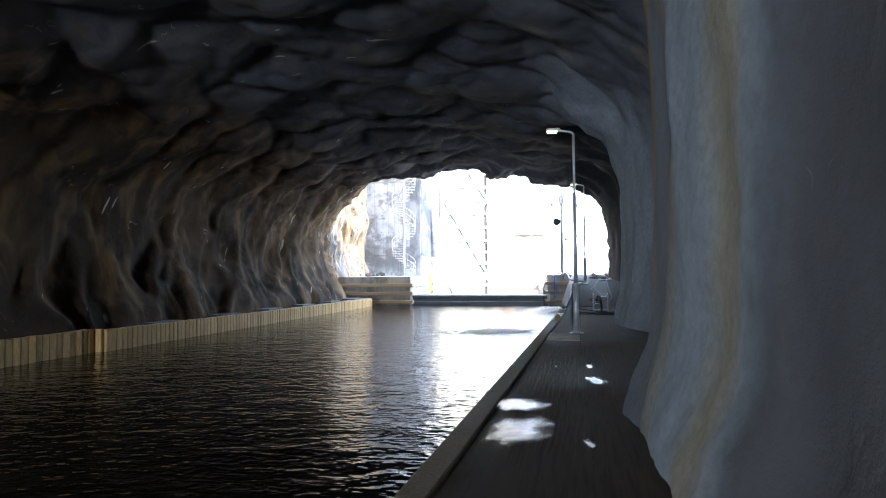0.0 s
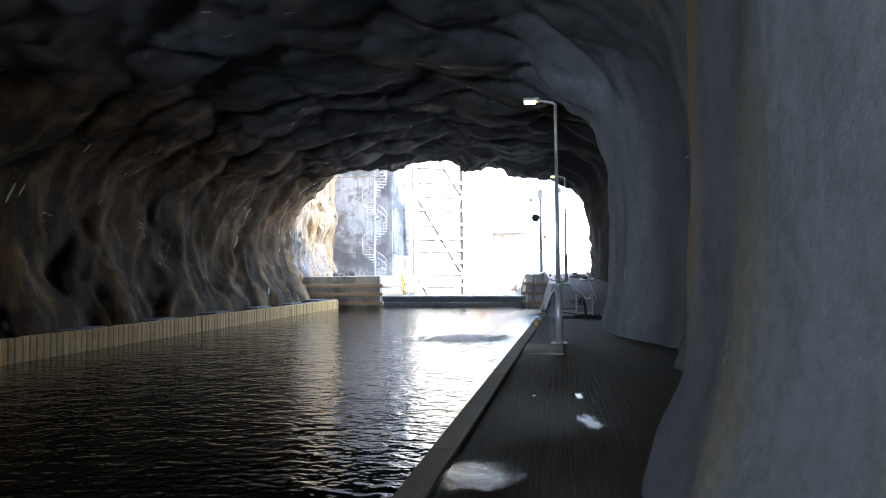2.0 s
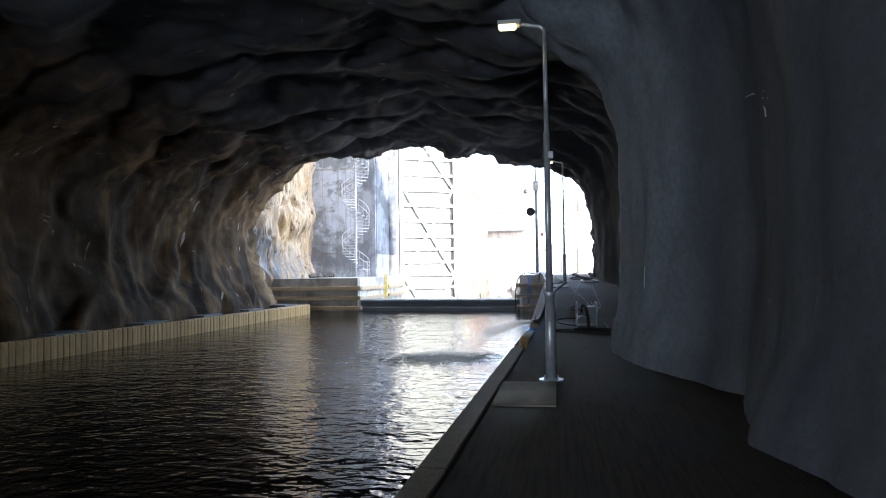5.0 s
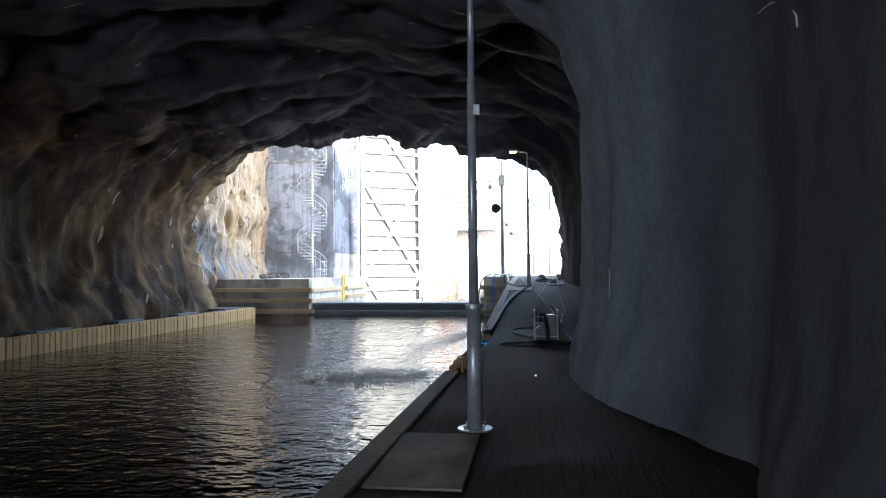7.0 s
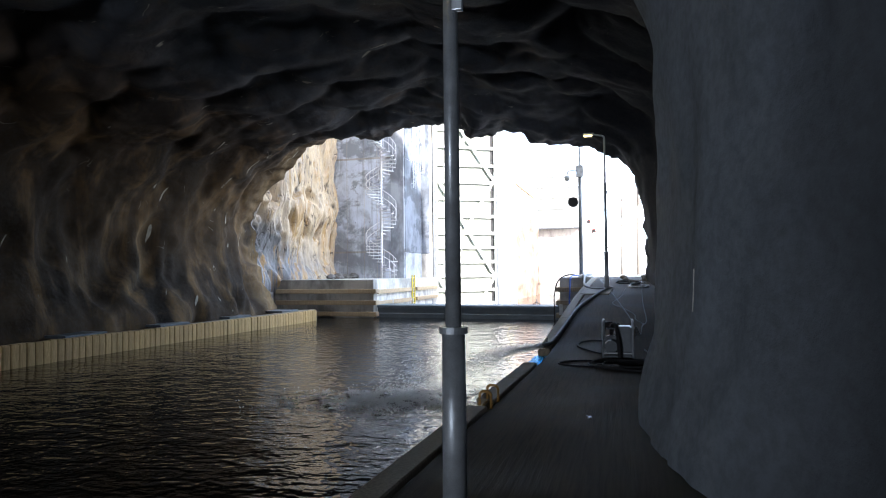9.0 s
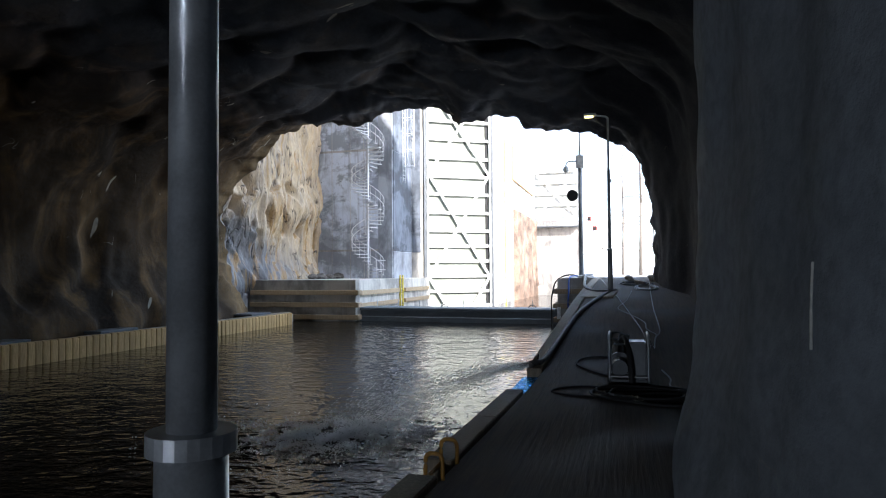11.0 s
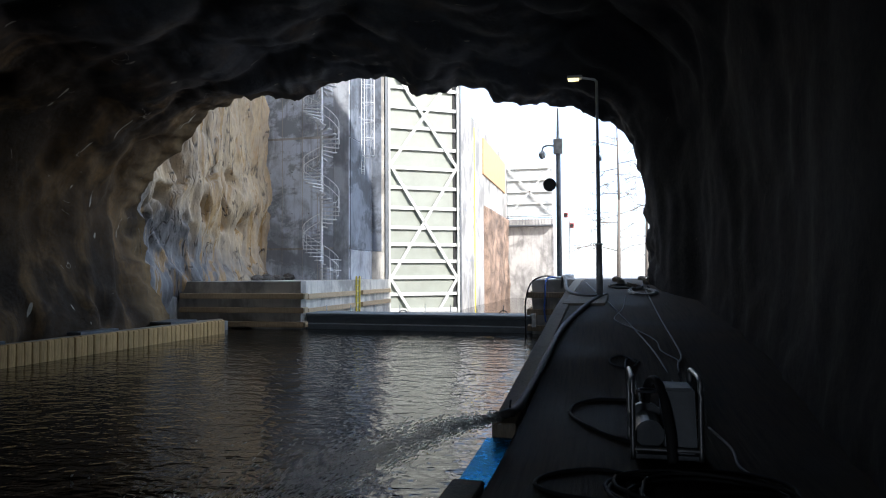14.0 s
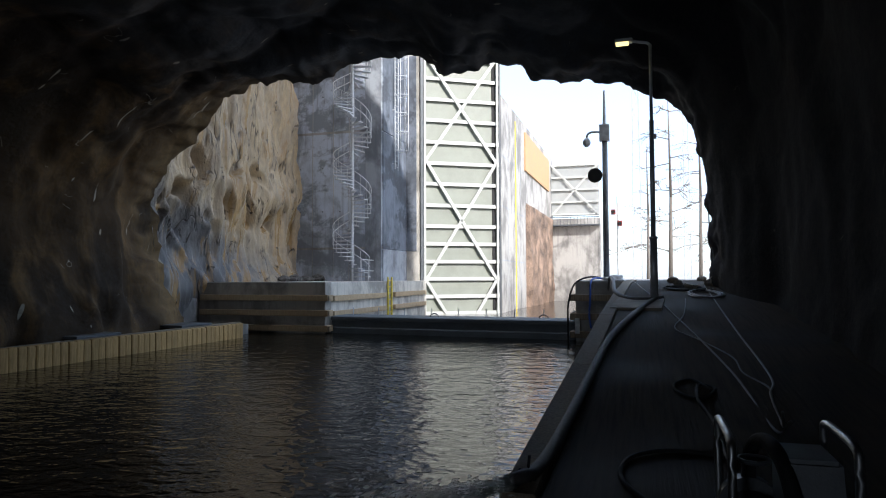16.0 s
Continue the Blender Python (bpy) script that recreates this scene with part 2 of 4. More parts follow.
M_CONC_PALE = concrete_material("pale_concrete", (0.58, 0.55, 0.49), 0.45)


def quay_material():
    """Broomed wet concrete, dark brown-grey, with damp patches."""
    k = Mat("wet_quay_concrete")
    damp = k.noise(0.55, 5.0, 0.6, None, 0.6)
    lanes = k.noise(1.0, 3.0, 0.6, k.stretch(26.0, 1.1, 1.0), 0.05)
    fine = k.noise(70.0, 3.0, 0.7)
    c = k.mix(k.ramp(damp, 0.38, 0.62), (0.038, 0.0265, 0.0175), (0.070, 0.050, 0.034))
    c = k.mix(k.ramp(lanes, 0.42, 0.68, 0.0, 0.5), c, (0.019, 0.0145, 0.0105))
    h = k.math("ADD", k.math("MULTIPLY", lanes, 1.0), k.math("MULTIPLY", fine, 0.3))
    return k.done(c, k.ramp(damp, 0.35, 0.6, 0.74, 0.95), k.bump(h, 0.7, 0.012), 0.0, 0.22)


M_QUAY = quay_material()


def wood_material(name, light, dark):
    """Weathered timber, grain along z of the object, each piece a little different."""
    k = Mat(name)
    info = k.node("ShaderNodeObjectInfo", out=5)
    shift = k.node("ShaderNodeVectorMath", {0: k.co, 1: k.node("ShaderNodeCombineXYZ", {0: k.math("MULTIPLY", info, 31.0), 1: info, 2: info})}, operation="ADD")
    vec = k.node("ShaderNodeMapping", {"Vector": shift, "Scale": (9.0, 9.0, 0.8)})
    grain = k.noise(4.0, 5.0, 0.65, vec, 0.5)
    blot = k.noise(1.3, 3.0)
    c = k.mix(k.ramp(grain, 0.32, 0.7), dark, light)
    c = k.mix(k.ramp(info, 0.0, 1.0, 0.0, 0.35), c, tuple(v * 0.6 for v in dark))
    c = k.mix(k.ramp(blot, 0.55, 0.8, 0.0, 0.4), c, (0.09, 0.075, 0.05))
    return k.done(c, 0.8, k.bump(grain, 0.6, 0.006))


M_LOG = wood_material("weathered_fender_wood", (0.66, 0.42, 0.17), (0.40, 0.25, 0.09))
M_BOARD = wood_material("sawn_board_wood", (0.58, 0.44, 0.27), (0.40, 0.29, 0.17))
M_KERB = wood_material("grey_kerb_wood", (0.37, 0.30, 0.215), (0.22, 0.175, 0.12))


def water_material():
    k = Mat("dark_water")
    big = k.noise(1.1, 1.0, 0.5, k.stretch(0.75, 1.0, 1.0), 0.4)
    rip = k.noise(3.4, 1.0, 0.5, k.stretch(0.75, 1.1, 1.0), 0.5)
    tiny = k.noise(9.0, 1.0, 0.5, k.stretch(0.85, 1.1, 1.0))
    h = k.math("ADD", k.math("ADD", k.math("MULTIPLY", big, 0.45), k.math("MULTIPLY", rip, 0.46)), k.math("MULTIPLY", tiny, 0.17))
    k.put(k.b.inputs["IOR"], 1.33)
    return k.done((0.004, 0.0045, 0.0035), 0.03, k.bump(h, 1.0, 0.066), 0.0, 0.38)


M_WATER = water_material()


def puddle_material():
    """Standing water, thinning out at its rim over the ridges of the broomed floor."""
    k = Mat("puddle_water")
    grain = k.noise(1.0, 3.0, 0.6, k.stretch(30.0, 12.0, 1.0))
    soft_wave = k.noise(3.0, 2.0)
    k.put(k.b.inputs["IOR"], 1.33)
    far = k.node("ShaderNodeVectorMath", {0: k.co}, out=1, operation="LENGTH")
    a = k.math("SUBTRACT", 1.0, far)
    a = k.math("ADD", a, k.math("MULTIPLY", k.math("SUBTRACT", k.noise(1.5, 3.0), 0.5), 1.5))
    a = k.math("ADD", a, k.math("MULTIPLY", k.math("SUBTRACT", grain, 0.5), 0.9))
    k.put(k.b.inputs["Alpha"], k.ramp(a, 0.12, 0.7, 0.0, 0.9))
    return k.done((0.02, 0.018, 0.016), 0.2, k.bump(k.math("ADD", soft_wave, k.math("MULTIPLY", grain, 0.35)), 0.5, 0.015))


M_PUDDLE = puddle_material()
M_STEEL = simple("galvanised_steel", (0.56, 0.59, 0.62), 0.38, 0.45, 0.18, 9.0, 0.0006)
M_GALV = simple("dull_zinc", (0.58, 0.60, 0.62), 0.5, 0.15, 0.12, 9.0, 0.0006)
M_CHROME = simple("polished_steel", (0.34, 0.35, 0.36), 0.42, 1.0, 0.1, 8.0, 0.0004)
M_GATE = simple("pale_green_gate_paint", (0.25, 0.27, 0.23), 0.5, 0.0, 0.1, 1.2, 0.001)
M_GATE_FAR = simple("chalky_grey_gate_paint", (0.36, 0.375, 0.365), 0.6, 0.0, 0.1, 1.2, 0.001)
M_RIB = simple("white_gate_paint", (0.50, 0.515, 0.49), 0.45, 0.0, 0.08, 2.0, 0.001)
M_DARKSTEEL = simple("dark_grey_steel", (0.09, 0.10, 0.11), 0.5, 0.3, 0.3, 4.0)
M_MAST = simple("weathered_mast_steel", (0.24, 0.25, 0.26), 0.5, 0.2, 0.3, 5.0)
M_BOOM = simple("blue_grey_boom_paint", (0.12, 0.14, 0.155), 0.6, 0.0, 0.25, 1.5)
M_YELLOW = simple("yellow_paint", (0.75, 0.58, 0.06), 0.5, 0.0, 0.12)
M_ORANGE = simple("worn_orange_paint", (0.40, 0.20, 0.03), 0.6, 0.0, 0.35, 12.0)
M_BLACK = simple("black_rubber", (0.016, 0.016, 0.017), 0.75, 0.0, 0.4, 20.0)
M_HOSE = simple("grey_hose_fabric", (0.16, 0.155, 0.15), 0.65, 0.0, 0.3, 14.0, 0.002)
M_BLUEHOSE = simple("blue_hose", (0.03, 0.10, 0.42), 0.45)
M_BOX = simple("grey_pump_casing", (0.16, 0.175, 0.19), 0.45, 0.2, 0.15, 8.0)
M_RED = simple("dark_red_paint", (0.28, 0.05, 0.04), 0.5)
M_TAN = simple("tan_plywood", (0.50, 0.30, 0.155), 0.7, 0.0, 0.12, 2.0)
M_RUSTROCK = simple("rust_brown_rock", (0.21, 0.145, 0.105), 0.9, 0.0, 0.7, 0.8, 0.05)
M_RUBBLE = simple("dark_wet_rubble", (0.10, 0.09, 0.08), 0.6, 0.0, 0.6, 3.0, 0.02)
M_GRAVEL = simple("pale_gravel", (0.45, 0.43, 0.40), 0.9, 0.0, 0.25, 3.0, 0.01)
M_BARK = simple("grey_bark", (0.16, 0.14, 0.12), 0.9, 0.0, 0.3, 9.0, 0.01)
M_PLASTIC = simple("pale_grey_plastic", (0.55, 0.56, 0.56), 0.4)


def glow(name, color, strength):
    k = Mat(name)
    k.put(k.b.inputs["Emission Color"], (*color, 1.0))
    k.put(k.b.inputs["Emission Strength"], strength)
    return k.done(color, 0.4)


M_LAMP = glow("lamp_glow", (1.0, 0.8, 0.32), 1.25)


# ---- building helpers ----
def mesh_from(name, verts, faces, material, smooth=False):
    me = bpy.data.meshes.new(name)
    me.from_pydata([tuple(v) for v in verts], [], faces)
    if smooth:
        me.polygons.foreach_set("use_smooth", [True] * len(me.polygons))
    me.materials.append(material)
    me.update()
    return me


def part(name, bm, material, parent=None, label="", smooth=False):
    """Links a bmesh as one mesh object, under a thing or a part if one is given."""
    me = bpy.data.meshes.new(name)
    bmesh.ops.recalc_face_normals(bm, faces=bm.faces)
    bm.to_mesh(me)
    bm.free()
    if smooth:
        me.polygons.foreach_set("use_smooth", [True] * len(me.polygons))
    me.materials.append(material)
    ob = new(name, me)
    ob.parent = parent
    if label:
        ob["label"] = label
    return ob


def thing(name, x, y, z, label, category, group="", kind="", rz=0):
    ob = new(name)
    ob.empty_display_size = 0.2
    ob.matrix_basis = pose(x, y, z, 0, 0, rz)
    return tagged(ob, label, category, group, kind)


def box(bm, lo, hi, bevel=0.0, turn=None):
    c = [(a + b) / 2 for a, b in zip(lo, hi)]
    s = [abs(b - a) for a, b in zip(lo, hi)]
    m = Matrix.Translation(c) @ (turn or Matrix.Identity(4)) @ Matrix.Diagonal((*s, 1))
    geo = bmesh.ops.create_cube(bm, size=1, matrix=m)
    if bevel:
        edges = {e for v in geo["verts"] for e in v.link_edges}
        bmesh.ops.bevel(bm, geom=list(edges), offset=bevel, segments=2, affect="EDGES", profile=0.6)
    return bm


def slab(lo, hi, bevel=0.0, turn=None):
    return box(bmesh.new(), lo, hi, bevel, turn)


def rod(bm, a, b, r1, r2=None, n=12):
    a, b = Vector(a), Vector(b)
    d = b - a
    m = Matrix.Translation((a + b) / 2) @ d.to_track_quat("Z", "Y").to_matrix().to_4x4()
    bmesh.ops.create_cone(bm, cap_ends=True, segments=n, radius1=r1, radius2=r1 if r2 is None else r2, depth=d.length, matrix=m)
    return bm


def beam(bm, a, b, w, h):
    """A bar of width w and height h from a to b."""
    a, b = Vector(a), Vector(b)
    d = b - a
    m = Matrix.Translation((a + b) / 2) @ d.to_track_quat("Y", "Z").to_matrix().to_4x4() @ Matrix.Diagonal((w, d.length, h, 1))
    bmesh.ops.create_cube(bm, size=1, matrix=m)
    return bm


def smooth_path(pts, n=8):
    """A rounded line through a few points."""
    p = [Vector(q) for q in pts]
    p = [p[0] * 2 - p[1]] + p + [p[-1] * 2 - p[-2]]
    out = []
    for i in range(1, len(p) - 2):
        for j in range(n):
            t = j / n
            a, b, c, d = p[i - 1], p[i], p[i + 1], p[i + 2]
            out.append(0.5 * ((2 * b) + (c - a) * t + (2 * a - 5 * b + 4 * c - d) * t * t + (3 * b - a - 3 * c + d) * t ** 3))
    return out + [p[-2]]


def tube(bm, pts, r, n=8):
    """A round tube along a line of points."""
    pts = [Vector(q) for q in pts]
    rings = []
    up = Vector((0, 0, 1))
    for i, q in enumerate(pts):
        d = (pts[min(i + 1, len(pts) - 1)] - pts[max(i - 1, 0)]).normalized()
        side = d.cross(up)
        if side.length < 0.05:
            side = d.cross(Vector((1, 0, 0)))
        side.normalize()
        top = side.cross(d)
        rings.append([bm.verts.new(q + r * (math.cos(a) * side + math.sin(a) * top)) for a in (2 * math.pi * j / n for j in range(n))])
    for r0, r1 in zip(rings, rings[1:]):
        for j in range(n):
            bm.faces.new((r0[j], r0[(j + 1) % n], r1[(j + 1) % n], r1[j]))
    bm.faces.new(rings[0])
    bm.faces.new(rings[-1])
    return bm


def curve_at(table, v):
    """Smooth value from a short table of (v, value)."""
    xs, ys = [a for a, _ in table], [b for _, b in table]
    return float(np.interp(v, xs, ys))


def grid_mesh(name, rows, material, smooth=True, leave_out=None):
    """A surface from rows of points."""
    n, m = len(rows), len(rows[0])
    verts = [p for row in rows for p in row]
    faces = [(i * m + j, i * m + j + 1, (i + 1) * m + j + 1, (i + 1) * m + j) for i in range(n - 1) for j in range(m - 1)
             if not (leave_out and leave_out(rows[i][j], rows[i + 1][j + 1]))]
    return mesh_from(name, verts, faces, material, smooth)


def softened(table, width, lo=-30.0, hi=42.0, step=0.05):
    """A table of (v, value) as an evenly sampled line with rounded corners."""
    xs = np.arange(lo - 3, hi + 3, step)
    ys = np.interp(xs, [a for a, _ in table], [b for _, b in table])
    k = np.exp(-0.5 * (np.arange(-3 * width, 3 * width + step, step) / width) ** 2)
    n = len(k) // 2
    padded = np.concatenate([np.full(n, ys[0]), ys, np.full(n, ys[-1])])
    return xs, np.convolve(padded, k / k.sum(), "valid")[:len(xs)]


# ---- tunnel shell ----
WATER = -0.65
LEFT = [(-30, 0.0), (10, 0.0), (20, 0.1), (30, -0.1), (36, 0.2), (41, 0.0)]
RIGHT = softened([(-30, 1.5), (-2, 1.35), (1, 1.15), (2.5, 1.0), (3.8, 1.02), (4.6, 0.84), (5.6, 0.86), (6.6, 0.72), (7.6, 0.70), (8.6, 0.66), (9.1, 1.0), (9.7, 1.7), (10.8, 2.05), (12, 2.3), (13, 2.1), (14.4, 1.9), (15.4, 2.0),
                  (17.1, 2.3), (18.1, 1.9), (19.2, 1.46), (20.4, 1.24), (21.6, 1.12), (22.6, 1.2), (24, 1.6), (26, 2.2), (30, 2.5), (36, 2.3), (38.5, 1.8), (40.4, 1.7), (42, 1.9)], 0.28)
SKIRT = softened([(-30, 0.1), (2, 0.2), (4, 0.26), (5, 0.34), (6.4, 0.18), (7.4, 0.14), (8.3, 0.28), (9.0, 0.2), (10.0, 0.06), (13.4, 0.1), (14.4, 0.26), (15.4, 0.2), (16.8, 0.05), (18.5, 0.08), (21, 0.1), (42, 0.06)], 0.2)
CROWN = [(-30, -0.4), (5, -0.3), (20, 0.0), (30, 0.2), (36, 0.3), (41, 0.4)]


def inner(y):
    """The tunnel's outline at y, from the left foot over the crown to the right foot."""
    l, r, c, f = curve_at(LEFT, y), float(np.interp(y, *RIGHT)), curve_at(CROWN, y), float(np.interp(y, *SKIRT))
    return [(-14.0 + l, -1.6), (-14.3 + l, 0.0), (-14.9 + l, 1.2), (-15.3 + l, 2.8), (-15.0 + l, 4.2), (-13.9 + l, 5.4 + c * 0.5), (-12.0, 6.3 + c), (-9.0, 7.1 + c), (-6.0, 7.4 + c),
            (-3.2, 7.25 + c), (-1.0, 6.85 + c), (r - 1.2, 6.3 + c * 0.7), (r - 0.35, 5.6 + c * 0.5), (r + 0.03, 4.3), (r + 0.12, 2.9), (r + 0.1, 1.5), (r + 0.05, 0.85), (r - f * 0.45, 0.35), (r - f, -0.1), (r - f, -1.2)]


# the mouth: dips and rises of the ragged edge
MOUTH = [(-14.0, -1.6), (-14.5, 0.0), (-15.0, 1.2), (-15.6, 2.8), (-15.5, 4.3), (-14.6, 5.58), (-13.2, 6.83), (-11.8, 7.45), (-10.1, 7.31), (-9.05, 7.08), (-8.15, 7.38), (-7.4, 7.62),
         (-5.8, 7.61), (-4.9, 6.97), (-4.15, 7.11), (-3.4, 7.24), (-2.2, 6.64), (-0.9, 6.46), (0.06, 6.13), (1.0, 5.47), (1.5, 4.36), (1.72, 2.8), (1.72, 1.4), (1.68, 0.2),
         (1.68, -0.5), (1.68, -1.2)]


def profile_points(y, n):
    """Even points on the outline at y, easing into the mouth's own outline over the last metres."""
    a = along(inner(y), n)
    k = min(1.0, max(0.0, (y - 36.5) / 4.5))
    if k == 0:
        return a
    k = k * k * (3 - 2 * k)
    b = along(MOUTH, n)
    return [(p[0] + (q[0] - p[0]) * k, p[1] + (q[1] - p[1]) * k) for p, q in zip(a, b)]


def along(line, n):
    """n points spread evenly on a rounded line in the x-z plane."""
    pts = smooth_path([(x, 0, z) for x, z in line], 6)
    d = [0.0]
    for a, b in zip(pts, pts[1:]):
        d.append(d[-1] + (b - a).length)
    ts = np.linspace(0, d[-1], n)
    return list(zip(np.interp(ts, d, [p.x for p in pts]), np.interp(ts, d, [p.z for p in pts])))


def soft(v):
    return math.sqrt(v * v + 0.012)


def lumps(x, y, z, s):
    """How far the rock stands out into the tunnel: bulges and ridges on the walls, soft scallops on the roof, small knobs."""
    wall = min(1.0, max(0.0, 1.35 - s / 0.24)) if s < 0.5 else min(1.0, max(0.0, (s - 0.72) / 0.14))
    left = s < 0.5
    roof = 1 - wall
    wx, wy = 0.5 * noise.noise(Vector((y * 0.5, z * 0.5, 1.0))), 0.7 * noise.noise(Vector((y * 0.45, z * 0.6, 6.0)))
    if left:
        # upright flutes leaning towards the mouth as they rise, with smooth hollows between them
        u = y - 0.32 * z
        q = Vector((2.0, (u + wy) * 0.50, (z + wx * 1.5) * 0.23))
        near = noise.voronoi(Vector((4.0, (u + wy * 1.3) * 0.56, (z + wx * 1.4) * 0.40)))[0]
        rim = 1 - min(1.0, (near[1] - near[0]) / 0.6)
        side = 0.30 * (rim * rim * (3 - 2 * rim) - 0.4) + 0.40 * (0.55 - 1.5 * soft(noise.noise(q))) + 0.15 * noise.noise(q * 2.1 + Vector((5, 0, 0))) + 0.05 * noise.noise(q * 4.2)
    else:
        low = min(1.0, max(0.0, (z - 0.3) / 1.2))
        side = low * (0.14 * noise.noise(Vector((1.0, y * 0.62, z * 0.16))) + 0.05 * noise.noise(Vector((4.0, (y - 0.15 * z) * 1.7, z * 0.35)))) + 0.035 * noise.noise(Vector((7.0, y * 1.6, z * 1.3))) + (1 - low) * 0.07 * noise.fractal(Vector((9.0, y * 1.5, z * 1.2)), 0.9, 2.1, 3)
    # the roof: overlapping blasted pockets with rounded bellies and sharp creases
    near = noise.voronoi(Vector((x * 0.44 + wx * 0.8, y * 0.40 + wy * 0.8, z * 0.3)))[0]
    small = noise.voronoi(Vector((x * 0.95 + wy, y * 0.80 + wx, z * 0.6 + 4)))[0]
    v = Vector((x * 0.36 + wx, y * 0.30 + wy * 0.5, z * 0.36))
    top = 0.56 * (0.42 - near[0] * near[0] * 1.5) + 0.17 * (0.35 - small[0] * small[0] * 1.4) + 0.32 * (0.35 - 1.1 * soft(noise.noise(v))) + 0.10 * noise.noise(v * 2.6)
    knob = noise.fractal(Vector((x * 2.4, y * 2.4, z * 2.4)), 1.0, 2.0, 3)
    big = noise.noise(Vector((x * 0.16, y * 0.16, z * 0.16 + 9)))
    return wall * side + roof * top + (0.04 if left or roof > 0.5 else 0.012) * knob + 0.3 * big * (roof + (0.4 if left else 0.1) * wall)


def lip(s):
    """Where the tunnel ends along y: a ragged mouth."""
    return curve_at([(0, 40.8), (0.3, 40.8), (0.48, 39.5), (1, 39.3)], s) + 0.3 * noise.noise(Vector((s * 17, 2.0, 5.0))) + 0.25 * noise.noise(Vector((s * 45, 8.0, 5.0)))


def tunnel_rows(y0, y1, ny, ns):
    rows = []
    for i in range(ny):
        u = i / (ny - 1)
        yb = y0 + (min(y1, 41.0) - y0) * u
        base = profile_points(yb, ns)
        fade = 1 - 0.75 * min(1.0, max(0.0, (yb - 39.2) / 1.6))
        row = []
        for j, (x, z) in enumerate(base):
            s = j / (ns - 1)
            y = y0 + (lip(s) - y0) * u
            a, b = base[max(j - 1, 0)], base[min(j + 1, ns - 1)]
            tx, tz = b[0] - a[0], b[1] - a[1]
            l = math.hypot(tx, tz)
            k = lumps(x, y, z, s) * fade
            jag = 0.16 * min(1.0, max(0.0, (yb - 38.6) / 1.8)) * noise.fractal(Vector((x * 2.0, y * 0.8, z * 2.0)), 0.8, 2.2, 4)
            k += jag
            row.append((x + tz / l * k, y, z - tx / l * k))
        rows.append(row)
    return rows


NS = 320
shell_rows = tunnel_rows(-20.4, 41.0, 440, NS)

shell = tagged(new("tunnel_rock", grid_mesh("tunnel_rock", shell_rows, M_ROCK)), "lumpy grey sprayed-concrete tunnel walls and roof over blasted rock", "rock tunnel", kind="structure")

def on_wall(y, z):
    """The quay-side wall's surface at y and z."""
    i = min(range(len(shell_rows)), key=lambda n: abs(shell_rows[n][NS - 30][1] - y))
    a = min((p for p in shell_rows[i][NS // 2:]), key=lambda p: abs(p[2] - z) + (9 if p[0] < -2 else 0))
    b = min((p for p in shell_rows[i + 1][NS // 2:]), key=lambda p: abs(p[2] - z) + (9 if p[0] < -2 else 0))
    return min(a[0], b[0])


M_LIME = simple("white_lime_crust", (0.60, 0.60, 0.57), 0.7, 0.0, 0.2, 20.0, 0.004)
for pts, r in (([(15.9, 3.56), (15.5, 3.5), (15.2, 3.38), (14.92, 3.31), (14.66, 3.24), (14.4, 3.18)], 0.010), ([(14.92, 3.31), (14.95, 3.24), (14.87, 3.17), (14.89, 3.1)], 0.008), ([(14.66, 3.24), (14.6, 3.3), (14.5, 3.31)], 0.006),
               ([(18.6, 1.55), (18.62, 1.4), (18.58, 1.22)], 0.006), ([(21.4, 4.5), (21.45, 4.3), (21.38, 4.15)], 0.007)):
    line = smooth_path([(on_wall(y, z) - r * 0.2, y, z) for y, z in pts], 5)
    part("lime_crack", tube(bmesh.new(), line, r, 6), M_LIME, shell, "thin white lime crack", smooth=True)

# the mouth's outer face, from the ragged lip out to the hill's edge
def outer(s):
    if s < 0.25:
        return (-34.0, 0.0 + 32 * s / 0.25)
    if s < 0.8:
        x = -34 + (s - 0.25) / 0.55 * 44
        # heights picked so the unseen skyline casts the slanting shadow on the stair wall
        return (x, curve_at([(-34, 32), (1.2, 29), (2.3, 26.1), (3.4, 24.4), (7.7, 25), (8.3, 17), (10, 13)], x))
    return (10 + (s - 0.8) / 0.2 * 8, 13 - (s - 0.8) / 0.2 * 14)


mouth = []
for i in range(46):
    u = (i / 45) ** 1.5
    row = []
    for j in range(NS):
        s = j / (NS - 1)
        x0, y0, z0 = shell_rows[-1][j]
        x1, z1 = outer(s)
        x, z = x0 + (x1 - x0) * u, z0 + (z1 - z0) * u
        k = min(1.0, u * 12)
        n = noise.fractal(Vector((x * 0.35, z * 0.35, 3.0)), 1.0, 2.0, 4)
        row.append((x, y0 - 1.2 * u + k * 0.6 * n + 0.5 * math.sin(min(1.0, u * 9) * math.pi) * 0.6, z))
    mouth.append(row)
tagged(new("cliff_face", grid_mesh("cliff_face", mouth, M_CLIFF)), "rough grey rock cliff round the tunnel mouth", "cliff", kind="structure")

# the hill over the tunnel, its unseen skyline shaped to shade the stair wall
def hill_top(x):
    return curve_at([(-34, 32), (1.2, 29), (2.3, 26.1), (3.4, 24.4), (7.7, 25), (8.3, 17), (10, 13), (18, -1.2)], x)


rows = []
for i in range(60):
    y = 39.75 - 61.0 * i / 59
    k = min(1.0, i / 4)
    rows.append([(x, y, hill_top(x) - k * (0.5 + 0.4 * noise.noise(Vector((x * 0.2, y * 0.2, 0))))) for x in (-34 + 52.0 * j / 90 for j in range(91))])
tagged(new("hill", grid_mesh("hill", rows, M_CLIFF)), "bare grey rock hill over the tunnel", "hill", kind="structure")

